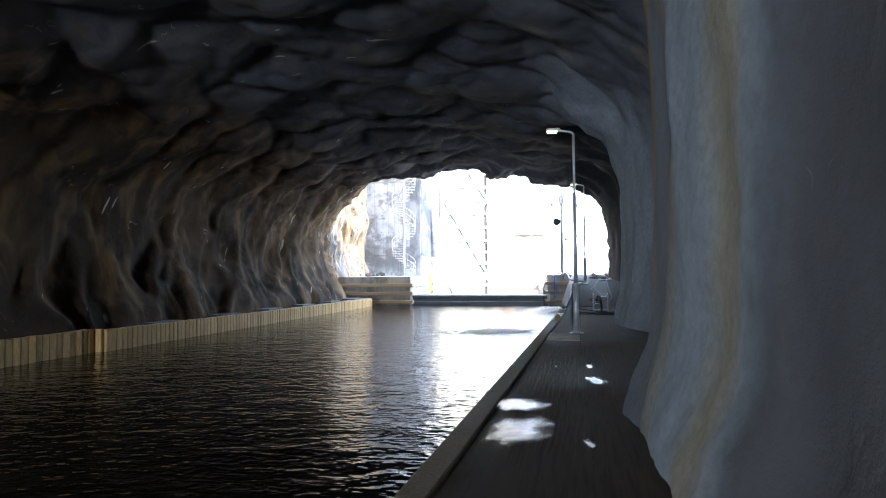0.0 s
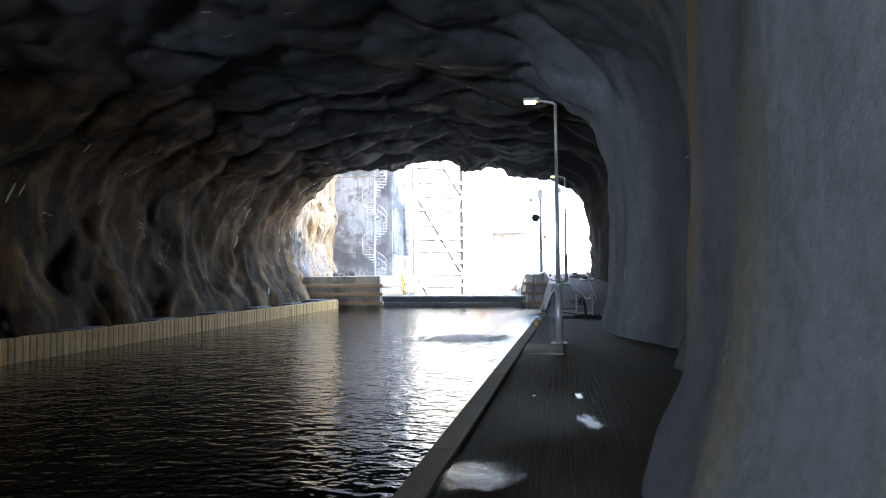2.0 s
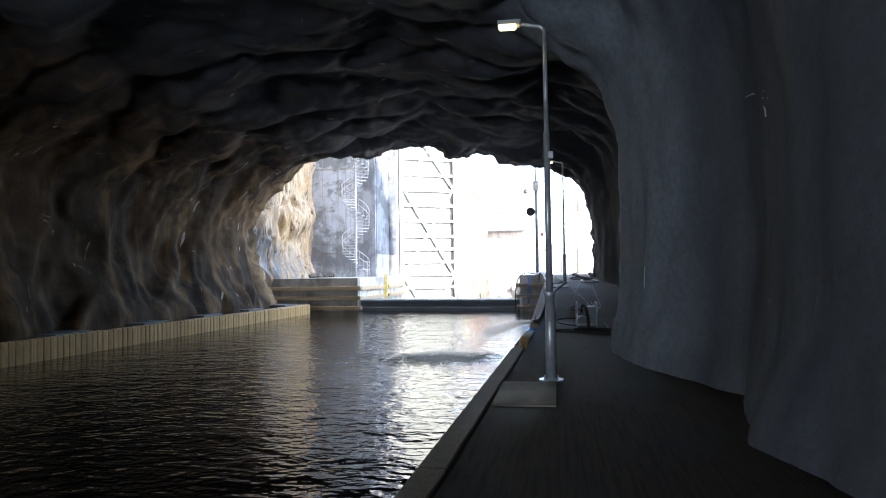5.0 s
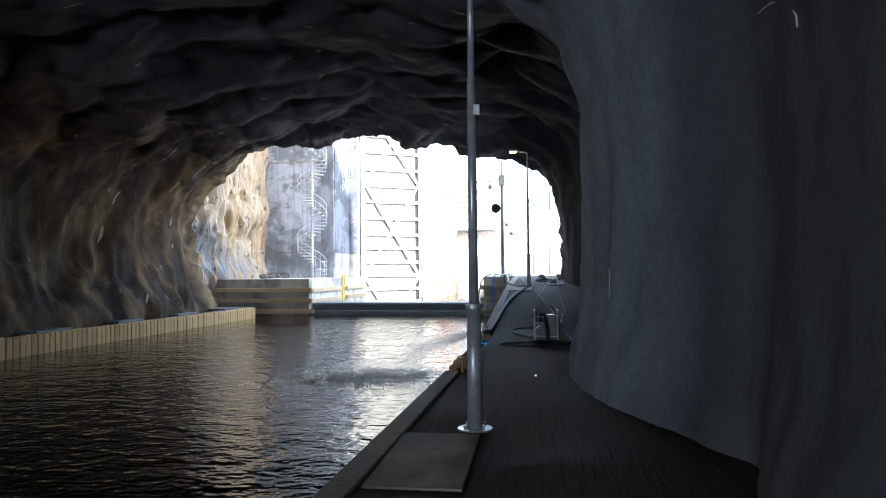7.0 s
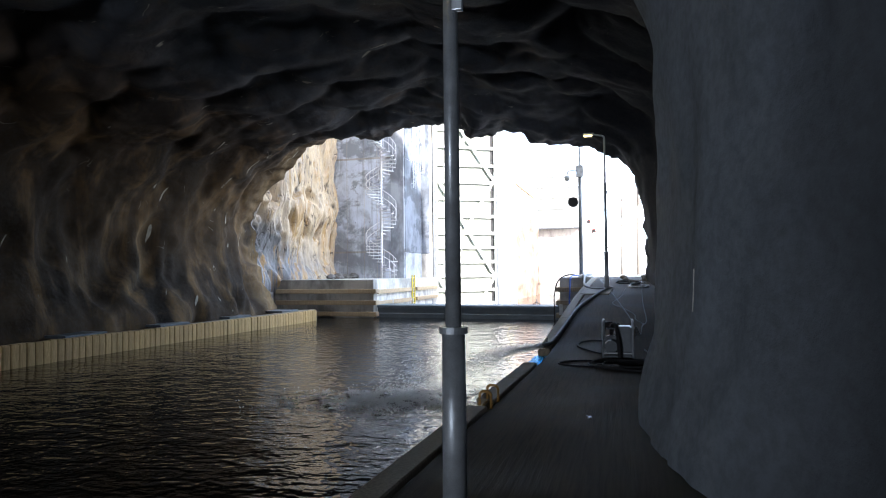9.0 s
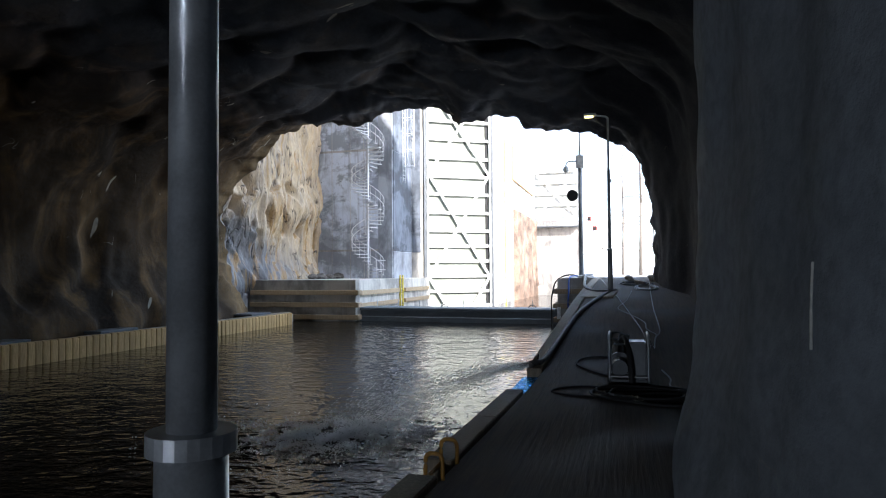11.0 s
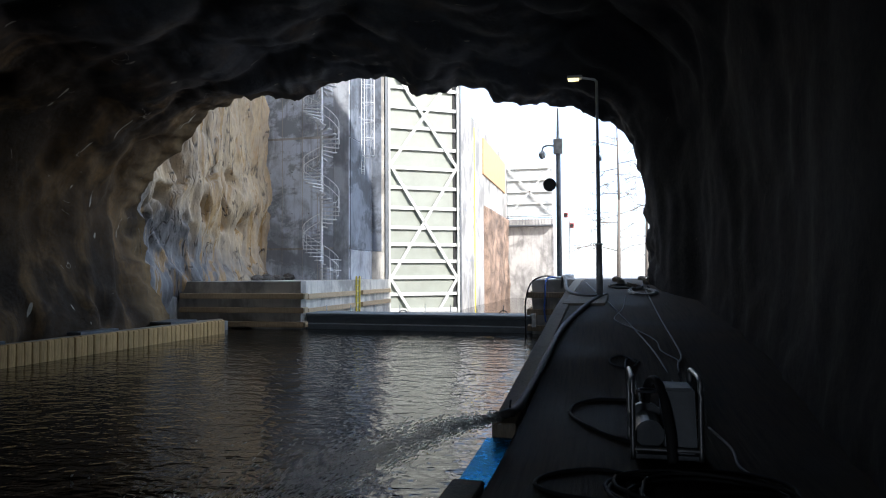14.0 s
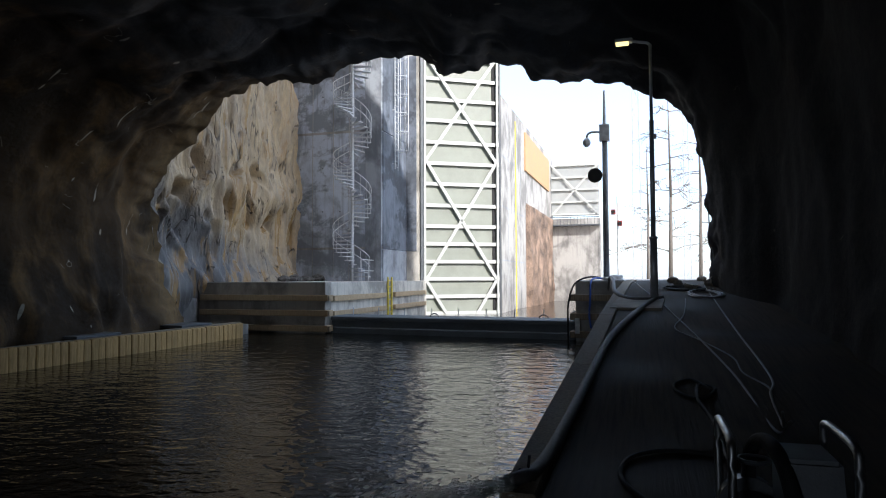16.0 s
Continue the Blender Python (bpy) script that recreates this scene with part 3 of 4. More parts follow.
# unseen rear end of the tunnel, closed but for the assumed opening of the fill lamp
rear = bmesh.new()
for lo, hi in (((-19, -21.0, -2), (-13.2, -20.2, 10)), ((-8.8, -21.0, -2), (5, -20.2, 10)), ((-13.2, -21.0, 4.9), (-8.8, -20.2, 10)), ((-13.2, -21.0, -2), (-8.8, -20.2, 0.3))):
    box(rear, lo, hi)
tagged(part("wall_rear", rear, M_ROCK), "unseen rock end of the tunnel with an assumed opening for the fill light", "wall", kind="structure")
# added out of view, to block sun from the rear opening
bm = slab((-45, -36, -2), (25, -33, 20), 0.3)
tagged(part("wall_cutting", bm, M_CLIFF), "unseen rock wall added to keep the sun out of the tunnel's rear end", "wall", kind="structure")

# sunlit rock flank outside the mouth
FLANK = [(40.75, -15.75), (42.0, -16.5), (43.5, -17.2), (46.5, -17.2), (50, -16.7), (52.5, -17.2), (54.6, -18.0)]
flank = []
for i in range(190):
    y = 40.75 + 13.85 * i / 189
    row = []
    for j in range(200):
        z = -1.5 + 22.0 * (j / 199) ** 1.3
        wob = 0.8 * noise.noise(Vector((y * 0.3, z * 0.3, 8.0)))
        d = 0.55 * (0.6 - 1.6 * abs(noise.noise(Vector((y * 0.4 + wob, z * 0.2, 4.0))))) + 0.4 * noise.fractal(Vector((y * 0.8 + 0.3 * wob, z * 0.15 + wob * 0.4, 2.0)), 1.0, 2.1, 5)
        d += 0.45 * math.exp(-((z - 1.2) / 0.8) ** 2)
        over = 1 / (1 + math.exp(-(z - 4.6 - 1.1 * noise.noise(Vector((y * 0.45, 0.0, 1.0)))) * 4))
        d += 0.55 * over * (0.5 + 0.8 * noise.noise(Vector((y * 0.6, z * 0.15, 7.0))))
        pit = noise.noise(Vector((y * 1.3, z * 0.9, 3.0)))
        d -= 2.2 * max(0.0, pit - 0.2) * math.exp(-((z - 5.2) / 2.2) ** 2)
        # rounded bulges hanging one over the other low down
        cell = noise.voronoi(Vector((5.0, (y + wob * 0.6) * 0.75, (z - 0.35 * y) * 0.5)))[0]
        d += 0.42 * (0.4 - cell[0] * cell[0] * 1.3) * max(0.0, 1.0 - z / 6.0)
        row.append((curve_at(FLANK, y) + d + 0.11 * noise.fractal(Vector((y * 2.8, z * 0.7, 9.0)), 0.9, 2.1, 4) - 0.05 * max(0.0, z - 1.5) * max(0.0, (y - 47) / 7), y, z))
    flank.append(row)
tagged(new("rock_flank", grid_mesh("rock_flank", flank, M_FLANK)), "cream and grey ochre-streaked wet rock face beside the lock", "rock face", kind="structure")

# ---- water ----
bm = bmesh.new()
box(bm, (-17.5, -20, WATER - 1.2), (-0.2, 84, WATER))
tagged(part("water", bm, M_WATER), "dark rippled canal water", "water", kind="structure")


# ---- quay ----
def edge(y):
    """The quay's water edge."""
    return -1.25 + 0.0245 * (y - 4)


RAMP = softened([(-30, 0.0), (25.0, 0.0), (26.4, 0.07), (27.4, 0.16), (29.3, 0.38), (31.5, 0.63), (35.2, 0.95), (38.5, 1.2), (41.0, 1.3), (60, 1.3)], 0.6, -30.0, 60.0)


def level(y):
    """The quay's height: flat, then a ramp up to the lock wall."""
    return float(np.interp(y, *RAMP))


rows = []
for i in range(181):
    y = -20 + 65.0 * i / 180
    e, z = edge(y) + 0.24, level(y)
    rows.append([(e, y, WATER - 1.2), (e, y, z - 0.02), (e + 0.02, y, z)] + [(e + 0.02 + (3.4 - e) * k / 8, y, z + 0.006 * noise.noise(Vector((k * 0.9, y * 0.8, 0)))) for k in range(1, 9)])
quay_mesh = grid_mesh("quay", rows, M_QUAY, False)
tagged(new("quay", quay_mesh), "dark damp broomed concrete quay rising as a ramp", "quay", kind="structure")


def kerb_run(y0, y1, n):
    """Timber kerb pieces along the water edge, each bolted down."""
    run = thing("kerb", 0, 0, 0, "grey weathered timber kerb along the quay edge", "kerb", kind="structure")
    step = (y1 - y0) / n
    for i in range(n):
        a, b = y0 + i * step, y0 + (i + 1) * step - 0.012
        bm = bmesh.new()
        beam(bm, (edge(a) + 0.115, a, level(a) - 0.10), (edge(b) + 0.115, b, level(b) - 0.10), 0.23, 0.26)
        bmesh.ops.bevel(bm, geom=list(bm.edges), offset=0.012, segments=1, affect="EDGES")
        part("kerb_beam", bm, M_KERB, run)
        bm = bmesh.new()
        beam(bm, (edge(a) + 0.13, a, level(a) - 0.95), (edge(b) + 0.13, b, level(b) - 0.95), 0.2, 1.4)
        part("edge_wall", bm, M_CONC, run)
    return run


kerb_run(-20.0, 20.62, 10)
kerb_run(21.02, 24.4, 2)
kerb_run(26.0, 43.8, 5)

# slab under the lamp
bm = slab((-0.715, 15.04, -0.05), (0.01, 16.66, 0.02), 0.008)
tagged(part("lamp_plinth", bm, M_CONC_TAN), "pale concrete plinth let into the quay", "plinth", kind="structure")
bm = beam(bmesh.new(), (0.02, 33.9, level(33.9) - 0.035), (0.12, 35.5, level(35.5) - 0.035), 0.86, 0.16)
tagged(part("lamp_plinth", bm, M_CONC_TAN), "concrete plinth let into the ramp", "plinth", kind="structure")

# puddles
def puddle(x, y, rx, ry, rz):
    bm = bmesh.new()
    ring = [bm.verts.new((math.cos(a), math.sin(a), 0.0)) for a in (2 * math.pi * i / 48 for i in range(48))]
    bm.faces.new(ring)
    ob = part("puddle", bm, M_PUDDLE)
    ob.matrix_basis = pose(x, y, 0.009, 0, 0, rz) @ Matrix.Diagonal((rx, ry, 1, 1))
    return tagged(ob, "shallow rain puddle on the quay", "puddle", "puddles on the quay")


puddle(-0.74, 7.75, 0.42, 0.5, 20)
puddle(-0.60, 6.5, 0.36, 0.75, -12)
puddle(0.21, 9.62, 0.15, 0.5, 8)
puddle(0.15, 11.0, 0.07, 0.3, 0)
puddle(0.08, 6.1, 0.07, 0.25, 5)
puddle(-0.37, 10.95, 0.03, 0.09, 0)
puddle(0.53, 20.35, 0.045, 0.13, 0)

# ---- street lamps on the quay ----
def street_lamp(x, y, z, group="quay lamps"):
    lamp = thing("street_lamp", x, y, z, "lit galvanised steel lamp post with a short arm", "street lamp", group)
    bm = bmesh.new()
    rod(bm, (0, 0, 0), (0, 0, 0.02), 0.17, n=24)
    for i in range(4):
        a = math.pi / 4 + i * math.pi / 2
        rod(bm, (0.125 * math.cos(a), 0.125 * math.sin(a), 0.02), (0.125 * math.cos(a), 0.125 * math.sin(a), 0.06), 0.014, n=6)
    part("base_plate", bm, M_STEEL, lamp, "bolted round steel base plate")
    bm = rod(bmesh.new(), (0, 0, 0.02), (0, 0, 1.2), 0.074, 0.068, 24)
    part("lower_tube", bm, M_STEEL, lamp, smooth=True)
    bm = rod(bmesh.new(), (0, 0, 1.18), (0, 0, 1.22), 0.084, n=24)
    part("collar", bm, M_STEEL, lamp)
    bm = rod(bmesh.new(), (0, 0, 1.2), (0, 0, 3.45), 0.047, 0.043, 20)
    part("middle_tube", bm, M_STEEL, lamp, smooth=True)
    bm = rod(bmesh.new(), (0, 0, 3.42), (0, 0, 4.92), 0.032, 0.030, 16)
    part("upper_tube", bm, M_STEEL, lamp, smooth=True)
    bm = slab((0.02, -0.06, 3.08), (0.085, -0.02, 3.18), 0.006)
    part("clamp", bm, M_STEEL, lamp, "small steel cable clamp")
    bm = tube(bmesh.new(), smooth_path([(0, 0, 4.9), (-0.06, 0, 4.96), (-0.2, 0, 4.99), (-0.34, 0, 5.02)], 6), 0.026, 10)
    part("arm", bm, M_STEEL, lamp, smooth=True)
    bm = bmesh.new()
    box(bm, (-0.66, -0.1, 5.0), (-0.32, 0.1, 5.07), 0.03)
    head = part("lamp_head", bm, M_PLASTIC, lamp, "flat grey lamp head")
    bm = slab((-0.64, -0.08, 4.965), (-0.4, 0.08, 5.004), 0.012)
    part("lens", bm, M_LAMP, head, "glowing warm white lens")
    return lamp


lamp_one = street_lamp(-0.06, 16.9, 0.0)
lamp_two = copy_thing(lamp_one, pose(0.355, 35.25, 0.955))

# ---- timber fender along the opposite wall ----
fender = thing("timber_fender", 0, 0, 0, "pale weathered timber palisade along the canal wall", "fender")
log_bm = bmesh.new()
box(log_bm, (-0.09, -0.116, -0.75), (0.07, 0.116, 0.585), 0.05)
log_me = bpy.data.meshes.new("fender_post")
log_bm.to_mesh(log_me)
log_bm.free()
log_me.materials.append(M_LOG)
for i in range(109):
    ob = new("fender_post", log_me)
    ob.parent = fender
    ob.matrix_basis = pose(-13.32 + random.uniform(-0.012, 0.012), 17.2 + 0.2335 * i, 0.05 + WATER - 0.0012 * i + random.uniform(-0.012, 0.006), 0, 0, random.uniform(-2, 2))
for i in range(66):
    ob = new("fender_post", log_me)
    ob.parent = fender
    ob.matrix_basis = pose(-13.56 + random.uniform(-0.012, 0.012), 1.6 + 0.2335 * i, 0.09 + WATER + random.uniform(-0.012, 0.006), 0, 0, random.uniform(-2, 2))
ob = new("fender_post", log_me)
ob.parent = fender
ob.matrix_basis = pose(-13.43, 17.02, 0.07 + WATER, 0, 0, 90)
bm = slab((-13.62, 17.1, -0.35), (-13.40, 42.6, -0.11), 0.01)
part("waler", bm, M_KERB, fender, "heavy timber waler behind the posts")
bm = slab((-13.95, -20, -2), (-13.64, 17.05, -0.09), 0.02)
tagged(part("canal_wall", bm, M_CONC), "low dark concrete canal wall", "wall", kind="structure")
bm = slab((-15.2, -20, -2), (-14.0, 44, -0.28), 0.02)
tagged(part("ledge", bm, M_CONC), "narrow concrete ledge under the rock wall", "ledge", kind="structure")


def ledge_plate(y):
    bm = slab((-14.75, y - 0.75, -0.10), (-13.42, y + 0.75, -0.03), 0.01)
    ob = part("ledge_plate", bm, M_DARKSTEEL)
    return tagged(ob, "dark flat steel plate bridging fender and rock", "plate", "plates behind the fender")


for y in (20.5, 24.5, 28.5, 32.3, 36.2, 40.2):
    ledge_plate(y)

# ---- lead wall with rubbing boards, left of the lock ----
lead = thing("lock_lead_wall", 0, 0, 0, "massive concrete lock guide wall with timber rubbing boards", "lock wall", kind="structure")
bm = slab((-19.0, 44.8, -2), (-11.25, 45.3, 1.27), 0.04)
part("block", bm, M_CONC_DARK, lead)
bm = slab((-19.0, 45.42, -2), (-11.45, 57.6, 1.262), 0.04)
part("side_block", bm, M_CONC_PALE, lead)
bm = slab((-18.2, 43.6, -2), (-16.75, 44.78, 0.66), 0.12)
part("rock_footing", bm, M_CONC, lead, "small rounded concrete footing")
for z in (0.67, 0.10, -0.47):
    bm = slab((-16.6, 44.62, z - 0.11), (-11.07, 44.8, z + 0.11), 0.015)
    part("rubbing_board", bm, M_BOARD, lead)
    bm = slab((-11.25, 44.63, z - 0.11), (-11.07, 45.1, z + 0.11), 0.012)
    part("rubbing_board", bm, M_BOARD, lead)
for z in (0.62, 0.02):
    for a, b in ((45.7, 51.3), (52.4, 57.2)):
        bm = slab((-11.45, a, z - 0.11), (-11.3, b, z + 0.11), 0.012)
        part("rubbing_board", bm, M_BOARD, lead)

ladder = thing("lock_ladder", -11.4, 51.85, 0, "yellow painted steel ladder set in the lock wall", "ladder")
for dy in (-0.24, 0.24):
    bm = slab((-0.02, dy - 0.04, -0.7), (0.05, dy + 0.04, 1.45), 0.008)
    part("stile", bm, M_YELLOW, ladder)
for i in range(7):
    bm = rod(bmesh.new(), (0.015, -0.24, -0.5 + 0.3 * i), (0.015, 0.24, -0.5 + 0.3 * i), 0.02, n=8)
    part("rung", bm, M_YELLOW, ladder)

# ---- boom across the lock ----
boom = thing("lock_boom", 0, 0, 0, "blue-grey steel beam lying across the water", "boom")
bm = bmesh.new()
prof = [(0.0, -0.8), (0.0, -0.46), (0.05, -0.43), (0.12, -0.42), (0.12, -0.18), (0.03, -0.16), (0.03, -0.05), (0.08, -0.02), (1.5, -0.02), (1.6, -0.1), (1.6, -0.8)]
ends = []
for x, y in ((-11.2, 45.15), (-1.7, 44.35)):
    ends.append([bm.verts.new((x, y + dy, z)) for dy, z in prof])
for i in range(len(prof)):
    j = (i + 1) % len(prof)
    bm.faces.new((ends[0][i], ends[0][j], ends[1][j], ends[1][i]))
bm.faces.new(ends[0])
bm.faces.new(ends[1])
part("beam", bm, M_BOOM, boom)
for i in range(9):
    x = -10.6 + i * 1.05
    bm = rod(bmesh.new(), (x, 45.9, -0.03), (x, 45.9, 0.28), 0.018, n=8)
    part("stub_post", bm, M_STEEL, boom)
for x in (-7.2, -3.2):
    bm = tube(bmesh.new(), [(x + 0.16 * math.cos(a), 45.5, -0.03 + 0.13 * math.sin(a)) for a in (math.pi * k / 10 for k in range(11))], 0.022, 8)
    part("lifting_eye", bm, M_DARKSTEEL, boom)

# ---- lead wall at the end of the ramp ----
lead2 = thing("quay_head_wall", 0, 0, 0, "concrete quay head with dark timber rubbing boards", "lock wall", kind="structure")
bm = slab((-1.95, 43.9, -2), (3.5, 60.0, 1.3), 0.04)
part("block", bm, M_CONC, lead2)
for z in (0.75, 0.15, -0.42):
    bm = slab((-2.12, 43.72, z - 0.1), (-0.55, 43.9, z + 0.1), 0.012)
    part("rubbing_board", bm, M_KERB, lead2)
    bm = slab((-2.12, 43.9, z - 0.1), (-1.95, 58, z + 0.1), 0.012)
    part("rubbing_board", bm, M_KERB, lead2)

# ---- lock gate ----
gate = thing("lock_gate", -11.58, 57.7, -1.0, "pale green steel lock gate with white ribs and cross braces", "lock gate", rz=math.degrees(math.atan2(2.4, 3.78)))
GW, GH = 4.48, 17.0
RIBS = [0.42, 1.36, 2.35, 3.32, 4.32, 5.32, 6.5, 7.72, 8.9, 10.1, 11.35, 12.55, 13.75, 14.95, 16.1]
bm = slab((0, 0.2, 0), (GW, 0.3, GH))
part("skin_plate", bm, M_GATE, gate, "pale green steel plate")
for x0, x1, m in ((-0.22, -0.04, M_DARKSTEEL), (-0.02, 0.1, M_RIB), (GW - 0.16, GW - 0.03, M_RIB), (GW, GW + 0.12, M_DARKSTEEL)):
    part("edge_post", slab((x0, -0.04, 0), (x1, 0.32, GH), 0.015), m, gate)
for z in RIBS:
    part("rib", slab((0.1, 0.06, z - 0.02), (GW - 0.16, 0.2, z + 0.02), 0.005), M_RIB, gate)
    part("rib_flange", slab((0.1, 0.03, z - 0.1), (GW - 0.16, 0.06, z + 0.1), 0.006), M_RIB, gate)
# added black strip paints the shaded gap between ribs and edge post
part("seal_strip", slab((GW - 0.36, 0.15, 0), (GW - 0.17, 0.198, GH), 0.005), M_BLACK, gate, "black strip standing for the dark behind the gate edge")
for z in RIBS:
    part("bolt_plate", slab((GW - 0.17, -0.07, z - 0.12), (GW - 0.03, -0.04, z + 0.12), 0.006), M_RIB, gate)
L, R = 0.1, GW - 0.16
for a, b in (((L, 2.3), (L + 1.44, 0.0)), ((R, 2.3), (R - 1.44, 0.0)), ((L, 2.3), (R, 9.05)), ((R, 2.3), (L, 9.05)), ((L, 9.05), (R, 15.1)), ((R, 9.05), (L, 15.1))):
    part("cross_brace", beam(bmesh.new(), (a[0], -0.005, a[1]), (b[0], -0.005, b[1]), 0.05, 0.17), M_RIB, gate)

# ---- lock walls and stair wall ----
bm = slab((-22, 54.0, -2), (-12.63, 57.6, 22), 0.03)
w = tagged(part("wall_stair", bm, M_CONC_BLUE), "blue-grey stained concrete wall with formwork joints", "wall", kind="structure")
for z in (2.9, 9.0, 14.6):
    part("joint_band", slab((-18.0, 53.98, z), (-12.6, 54.0, z + 0.12)), M_CONC, w)
for x in (-16.6, -15.4, -14.5):
    part("joint_groove", slab((x, 53.985, -2), (x + 0.03, 54.0, 22)), M_CONC, w)
for x, z in ((-17.3, 4.9), (-16.0, 4.9), (-15.0, 4.9), (-17.3, 7.2), (-16.0, 7.2), (-15.0, 7.2), (-16.0, 11.0), (-15.0, 11.0)):
    part("tie_hole_plug", rod(bmesh.new(), (x, 53.98, z), (x, 54.01, z), 0.035, n=10), M_DARKSTEEL, w)
bm = slab((-13.55, 53.93, -2), (-12.66, 54.0, 22), 0.02)
part("pilaster", bm, M_CONC_STEEL, w, "smoother grey concrete pier")
# the stained return of the wall, cast in lifts, its shade put into a darker concrete
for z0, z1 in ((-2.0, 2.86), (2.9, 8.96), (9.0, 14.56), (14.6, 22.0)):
    part("return_panel", slab((-12.63, 54.02, z0), (-12.58, 57.58, z1), 0.012), M_CONC_SHADED if z0 > 0 else M_CONC_STEEL, w, "stained blue-grey concrete panel darkened for shade")
bm = slab((-12.6, 57.62, -2), (-11.84, 58.6, 20), 0.02)
jamb = tagged(part("gate_jamb", bm, M_CONC_PALE), "pale concrete gate jamb with a side darkened for shade", "wall", kind="structure")
# dark panel paints the shadow on the jamb's left part
part("return_panel", slab((-12.57, 57.58, 2.9), (-12.0, 57.617, 14.0), 0.01), M_CONC_SHADED, jamb, "stained blue-grey concrete panel darkened for shade")
bm = slab((-22, 60.6, -2), (-7.75, 84, 12.2), 0.03)
w = tagged(part("wall_chamber", bm, M_CONC_LOCK), "pale concrete side wall of the lock chamber", "wall", kind="structure")
for z in (2.4, 5.6, 8.6):
    part("joint_groove", slab((-7.75, 60.62, z), (-7.744, 68.4, z + 0.06)), M_CONC_STEEL, w)
for y in (62.6, 64.8, 67.0):
    part("joint_groove", slab((-7.75, y, -2), (-7.743, y + 0.06, 12.1)), M_CONC_STEEL, w)
part("ladder_recess", slab((-7.75, 65.0, -2), (-7.70, 65.16, 11.6)), M_YELLOW, w, "yellow painted ladder strip")
part("plywood_panel", slab((-7.75, 68.5, 8.9), (-7.62, 80.8, 11.6), 0.02), M_TAN, w, "tan plywood panel")
rows = []
for i in range(40):
    y = 69 + 13 * i / 39
    rows.append([(-7.7 + (0.28 * noise.fractal(Vector((y * 0.9, z * 0.3, 0)), 1.0, 2.0, 4) + 0.22) * (1 if 0 < j < 39 and 0 < i < 39 else -0.3), y, z) for j, z in enumerate(-1.5 + 8.2 * k / 39 for k in range(40))])
ob = new("bare_rock", grid_mesh("bare_rock", rows, M_RUSTROCK))
ob.parent = w

bm = slab((-7.75, 82, -2), (-3.4, 84, 6.6), 0.03)
tagged(part("wall_sill", bm, M_CONC_LOCK), "stained concrete sill wall under the upper gate", "wall", kind="structure")
gate2 = thing("upper_lock_gate", -7.7, 82.6, 6.9, "pale grey upper lock gate with crossed braces", "lock gate")
part("skin_plate", slab((0, 0.1, 0), (4.2, 0.2, 4.6)), M_GATE_FAR, gate2)
for i in range(5):
    part("rib", slab((0, -0.1, 0.05 + i * 1.1), (4.2, 0.1, 0.2 + i * 1.1), 0.01), M_RIB, gate2)
for a, b in (((0.1, 0.1), (4.1, 4.5)), ((4.1, 0.1), (0.1, 4.5))):
    part("cross_brace", beam(bmesh.new(), (a[0], -0.14, a[1]), (b[0], -0.14, b[1]), 0.05, 0.16), M_RIB, gate2)
foot = thing("footbridge", -7.7, 81.2, 5.9, "grey steel footbridge with grating and rail", "footbridge")
part("deck", slab((0, 0, 0), (4.3, 0.9, 0.12)), M_DARKSTEEL, foot)
for i in range(15):
    part("post", rod(bmesh.new(), (0.1 + i * 0.29, 0.03, 0.1), (0.1 + i * 0.29, 0.03, 0.75), 0.02, n=6), M_DARKSTEEL, foot)
part("rail", rod(bmesh.new(), (0, 0.03, 0.75), (4.3, 0.03, 0.75), 0.03, n=8), M_DARKSTEEL, foot)

# ---- spiral stair ----
stair = thing("spiral_stair", -13.75, 52.75, 1.27, "galvanised steel spiral staircase standing against the wall", "staircase")
part("column", rod(bmesh.new(), (0, 0, 0), (0, 0, 17), 0.075, n=16), M_GALV, stair)
SR, RISE, PER = 0.95, 0.2, 18
for i in range(80):
    a = -2 * math.pi * i / PER
    z = 0.2 + i * RISE
    bm = bmesh.new()
    m = Matrix.Translation((0, 0, z)) @ Matrix.Rotation(a, 4, "Z")
    bmesh.ops.create_cube(bm, size=1, matrix=m @ Matrix.Translation((SR / 2, 0, 0)) @ Matrix.Diagonal((SR, 0.26, 0.04, 1)))
    part("tread", bm, M_GALV, stair)
    part("baluster", rod(bmesh.new(), (SR * math.cos(a), SR * math.sin(a), z), (SR * math.cos(a), SR * math.sin(a), z + 0.95), 0.014, n=6), M_GALV, stair)
for dz in (0.95, 0.5):
    pts = [(SR * math.cos(-2 * math.pi * i / (PER * 3)), SR * math.sin(-2 * math.pi * i / (PER * 3)), 0.2 + i * RISE / 3 + dz) for i in range(238)]
    part("handrail", tube(bmesh.new(), pts, 0.022, 6), M_GALV, stair, smooth=True)

rail = thing("guard_rail", -12.9, 52.4, 1.27, "low galvanised steel guard rail", "railing")
for i in range(4):
    part("post", rod(bmesh.new(), (-0.2, i * 0.9, 0), (-0.2, i * 0.9, 1.05), 0.022, n=8), M_GALV, rail)
for z in (0.5, 1.05):
    part("rail_tube", rod(bmesh.new(), (-0.2, 0, z), (-0.2, 2.7, z), 0.022, n=8), M_GALV, rail)

